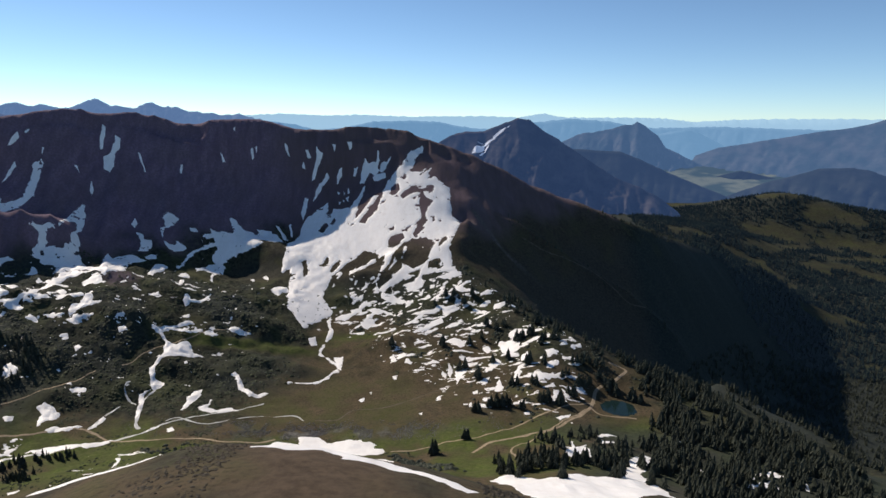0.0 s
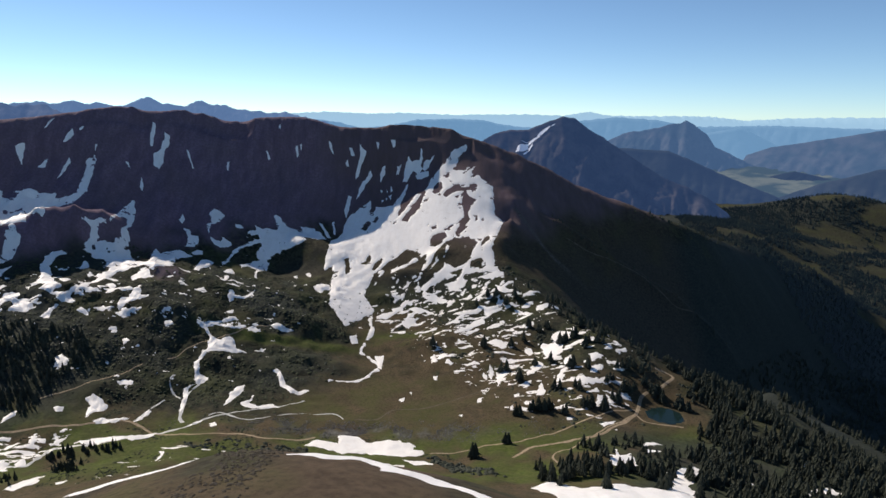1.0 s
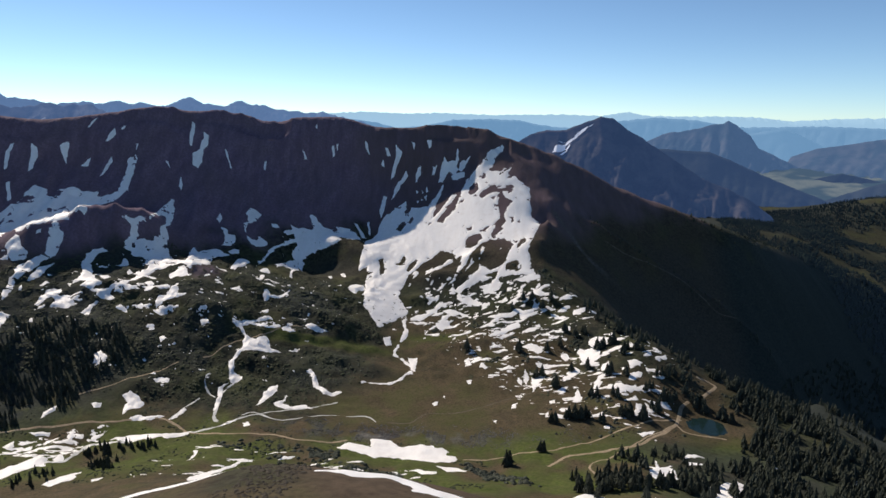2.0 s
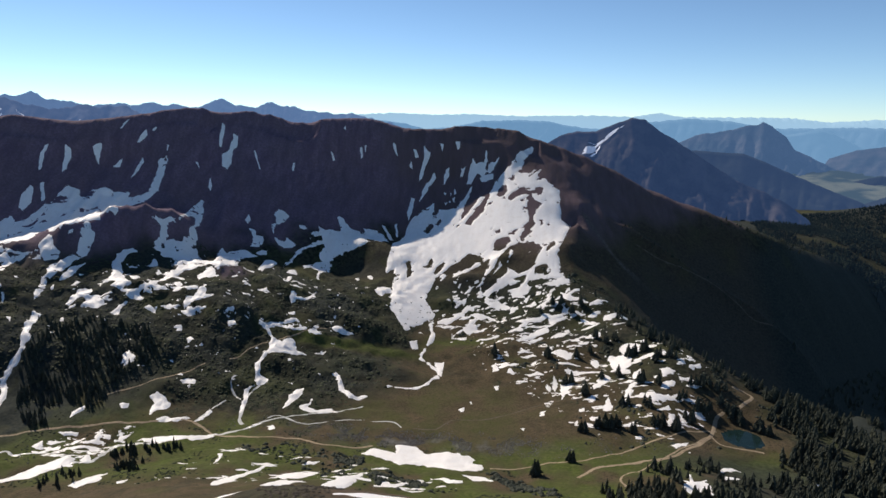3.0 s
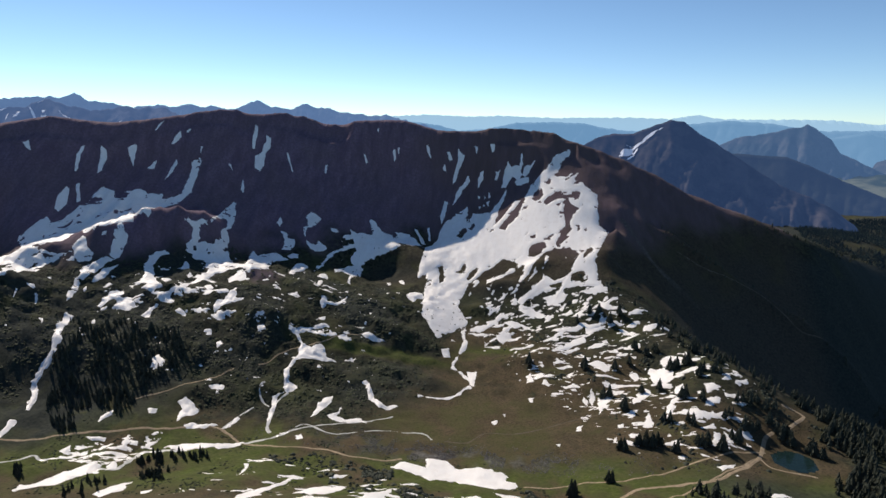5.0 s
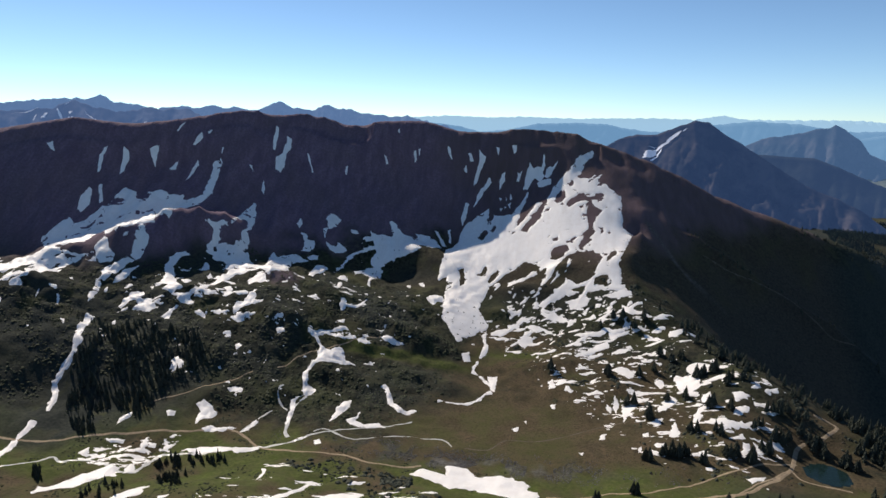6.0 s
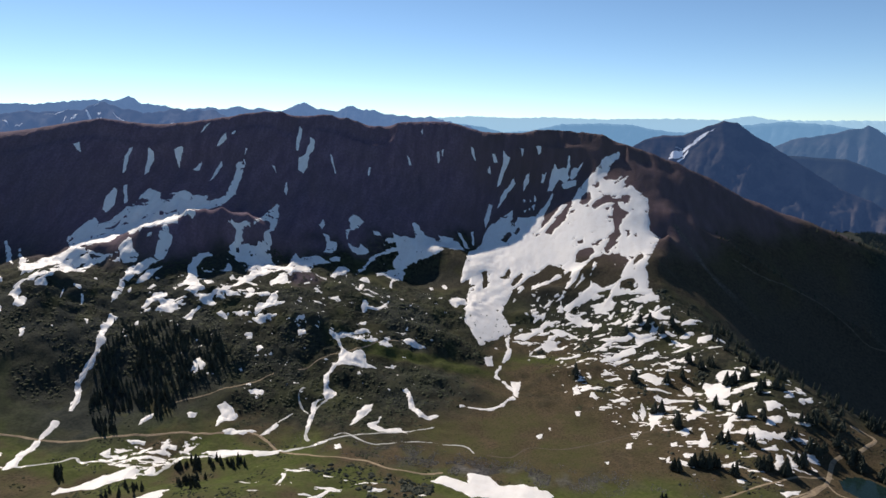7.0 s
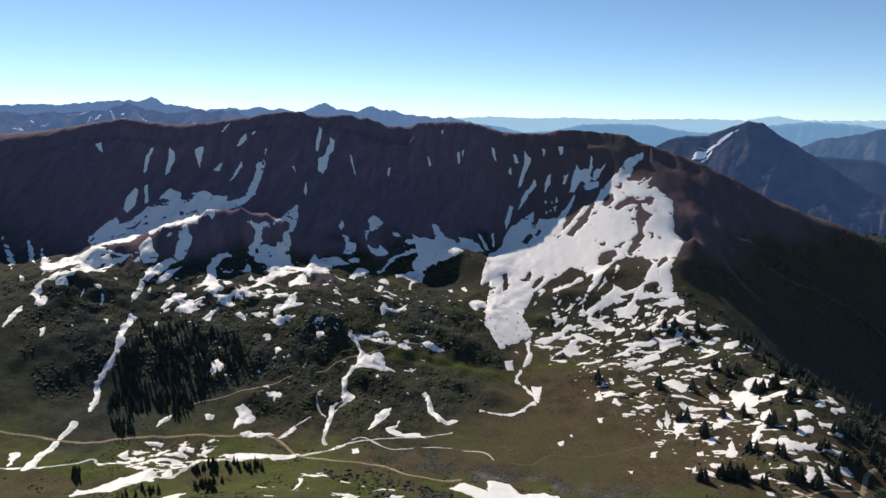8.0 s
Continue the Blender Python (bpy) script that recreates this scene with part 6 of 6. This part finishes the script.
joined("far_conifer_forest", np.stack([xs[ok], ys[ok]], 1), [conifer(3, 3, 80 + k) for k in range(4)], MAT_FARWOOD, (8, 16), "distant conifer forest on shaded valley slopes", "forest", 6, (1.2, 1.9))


# ---- willow brush, heath tufts and stones ----
def clump(seed, sides=7):
    r = random.Random(seed)
    v, f = [(r.uniform(-0.2, 0.2), r.uniform(-0.2, 0.2), r.uniform(0.6, 0.85))], []
    for ring, (rad, z) in enumerate(((0.55, 0.45), (0.95, -0.15))):
        for j in range(sides):
            a = math.tau * (j + 0.5 * ring) / sides
            d = rad * r.uniform(0.65, 1.2)
            v.append((d * math.cos(a), d * math.sin(a), z * r.uniform(0.7, 1.2)))
    for j in range(sides):
        a, b = 1 + j, 1 + (j + 1) % sides
        f += [(0, a, b), (a, a + sides, b), (b, a + sides, b + sides)]
    return np.array(v), np.array(f)


CLUMPS = [clump(k) for k in range(6)]
r = np.random.RandomState(41)
xs, ys = r.uniform(-680, 60, 42000), r.uniform(440, 830, 42000)
_, brushy, greenish, _, _, _ = cover(xs, ys, height(xs, ys))
ok = (brushy - 0.5 * greenish + 0.55 * fractal(xs, ys, 30, 3, 63) + r.uniform(-0.45, 0.45, len(xs)) > 0.85) & (height(xs, ys) < 92)
joined("willow_brush", np.stack([xs[ok], ys[ok]], 1), CLUMPS, MAT_WILLOW, (0.4, 1.25), "low dark green willow brush covering the basin slopes", "shrubs", 42, (1.0, 2.2), 0.1, True)
r2 = np.random.RandomState(46)
xs, ys = r2.uniform(-680, -130, 30000), r2.uniform(570, 830, 30000)
ok = (cover(xs, ys, height(xs, ys))[5] > r2.uniform(0.35, 1.0, len(xs))) & (xs > -470)
joined("krummholz", np.stack([xs[ok], ys[ok]], 1), CLUMPS, MAT_NEEDLES, (0.3, 1.1), "dark thickets of willow and stunted spruce", "shrubs", 47, (1.0, 2.2), 0.05, True)
# dark tufts and dwarf spruce on the hummocks of the spur
r3 = np.random.RandomState(52)
xs, ys = r3.uniform(-110, 200, 22000), r3.uniform(540, 870, 22000)
hz = height(xs, ys)
ok = (fractal(xs, ys, 34, 4, 66, 0.6) + r3.uniform(-0.35, 0.35, len(xs)) > 0.22) & (hz > 4) & (np.hypot(xs - POND[0], ys - POND[1]) > 18)
joined("heath_tufts", np.stack([xs[ok], ys[ok]], 1), CLUMPS, MAT_HEATH, (0.2, 0.7), "brown heath tufts on the hummocky spur", "shrubs", 53, (1.1, 2.2), 0.05)
ok = ok & (fractal(xs, ys, 22, 3, 67) > 0.28)
joined("krummholz", np.stack([xs[ok], ys[ok]], 1), CLUMPS, MAT_NEEDLES, (0.7, 2.2), "stunted spruce clumps on the spur", "shrubs", 54, (0.8, 1.4), 0.05)
RIB = np.stack([np.linspace(100, 360, 120), 1002 - 0.0007 * (np.linspace(100, 360, 120) - 110) ** 2], 1) + r3.normal(0, 4, (120, 2))
joined("ridge_spruces", RIB[r3.uniform(0, 1, 120) < 0.7], SHAPES, MAT_NEEDLES, (3, 8), "thin line of small spruces along a rib", "trees", 55)
FALLING = np.array(along([q for q in FALL if 230 < q[0] < 800], 3.0))[:, :2]
FALLING = FALLING[r3.uniform(0, 1, len(FALLING)) < 0.75]
joined("ridge_spruces", FALLING + r3.normal(0, 7, FALLING.shape), SHAPES, MAT_NEEDLES, (4, 9), "open line of spruces on the falling ridge", "trees", 58, (1.1, 1.7))
DEEP = [(360, 920), (420, 1000), (600, 1200), (900, 1300), (1300, 1250), (1200, 900), (900, 640), (640, 470), (540, 540), (500, 760), (430, 840)]
xs, ys = scatter(DEEP, 12000, 56)
ok = (height(xs, ys) < -90) & (fractal(xs, ys, 60, 3, 68) > -0.25 - 0.6 * smooth(450, 600, xs - 0.3 * (ys - 700)))
joined("valley_spruces", np.stack([xs[ok], ys[ok]], 1), SHAPES, MAT_NEEDLES, (6, 12), "scattered dark spruces on the shaded valley side", "forest", 57)
BUSHES = [[(-131, 456), (-82, 458), (-87, 440), (-116, 430)], [(-37, 480), (-14, 468), (10, 455), (-20, 440)], [(-168, 495), (-143, 497), (-139, 476), (-158, 472)], [(-43, 490), (-10, 470), (19, 440), (5, 432), (-45, 470)],
          [(-246, 493), (-213, 506), (-175, 496), (-169, 479), (-208, 483), (-230, 470)], [(-190, 470), (-120, 470), (-60, 430), (-180, 420)]]
spots = []
for k, poly in enumerate(BUSHES):
    xs, ys = scatter(poly, (260, 260, 160, 200, 90, 130)[k], 500 + k)
    spots += list(zip(xs, ys))
joined("bushes", spots, CLUMPS, MAT_NEEDLES, (1.0, 2.8), "dark krummholz bushes at the foot of the near slope", "shrubs", 43, (0.9, 1.5), 0.1)
xs, ys = r.uniform(-470, -20, 9000), r.uniform(395, 530, 9000)
ok = (fractal(xs, ys, 36, 4, 69, 0.6) + r.uniform(-0.3, 0.3, len(xs)) > 0.42)
joined("willow_brush", np.stack([xs[ok], ys[ok]], 1), CLUMPS, MAT_WILLOW, (0.4, 1.3), "small dark willow shrubs dotted over the green meadow", "shrubs", 48, (0.9, 1.6), 0.1)
xs, ys = r.uniform(-150, 60, 26000), r.uniform(90, 172, 26000)
ok = fractal(xs, ys, 30, 4, 64) * 0.7 - 0.012 * (np.abs(xs + 24) < 22) * 30 + r.uniform(-0.3, 0.3, len(xs)) > -0.02
joined("heath_tufts", np.stack([xs[ok], ys[ok]], 1), CLUMPS, MAT_HEATH, (0.12, 0.5), "low brown and grey heath tufts on the knoll", "shrubs", 44, (1.2, 2.4), 0.05)
xs, ys = r.normal(-105, 70, 9000), r.normal(538, 9, 9000)
ok = fractal(xs, ys, 20, 3, 65) > 0.05
joined("talus_stones", np.stack([xs[ok], ys[ok]], 1), [clump(90 + k, 5) for k in range(4)], MAT_ROCK, (0.25, 0.8), "grey boulders strewn along the creek", "stones", 45, (0.8, 1.4), 0.1)
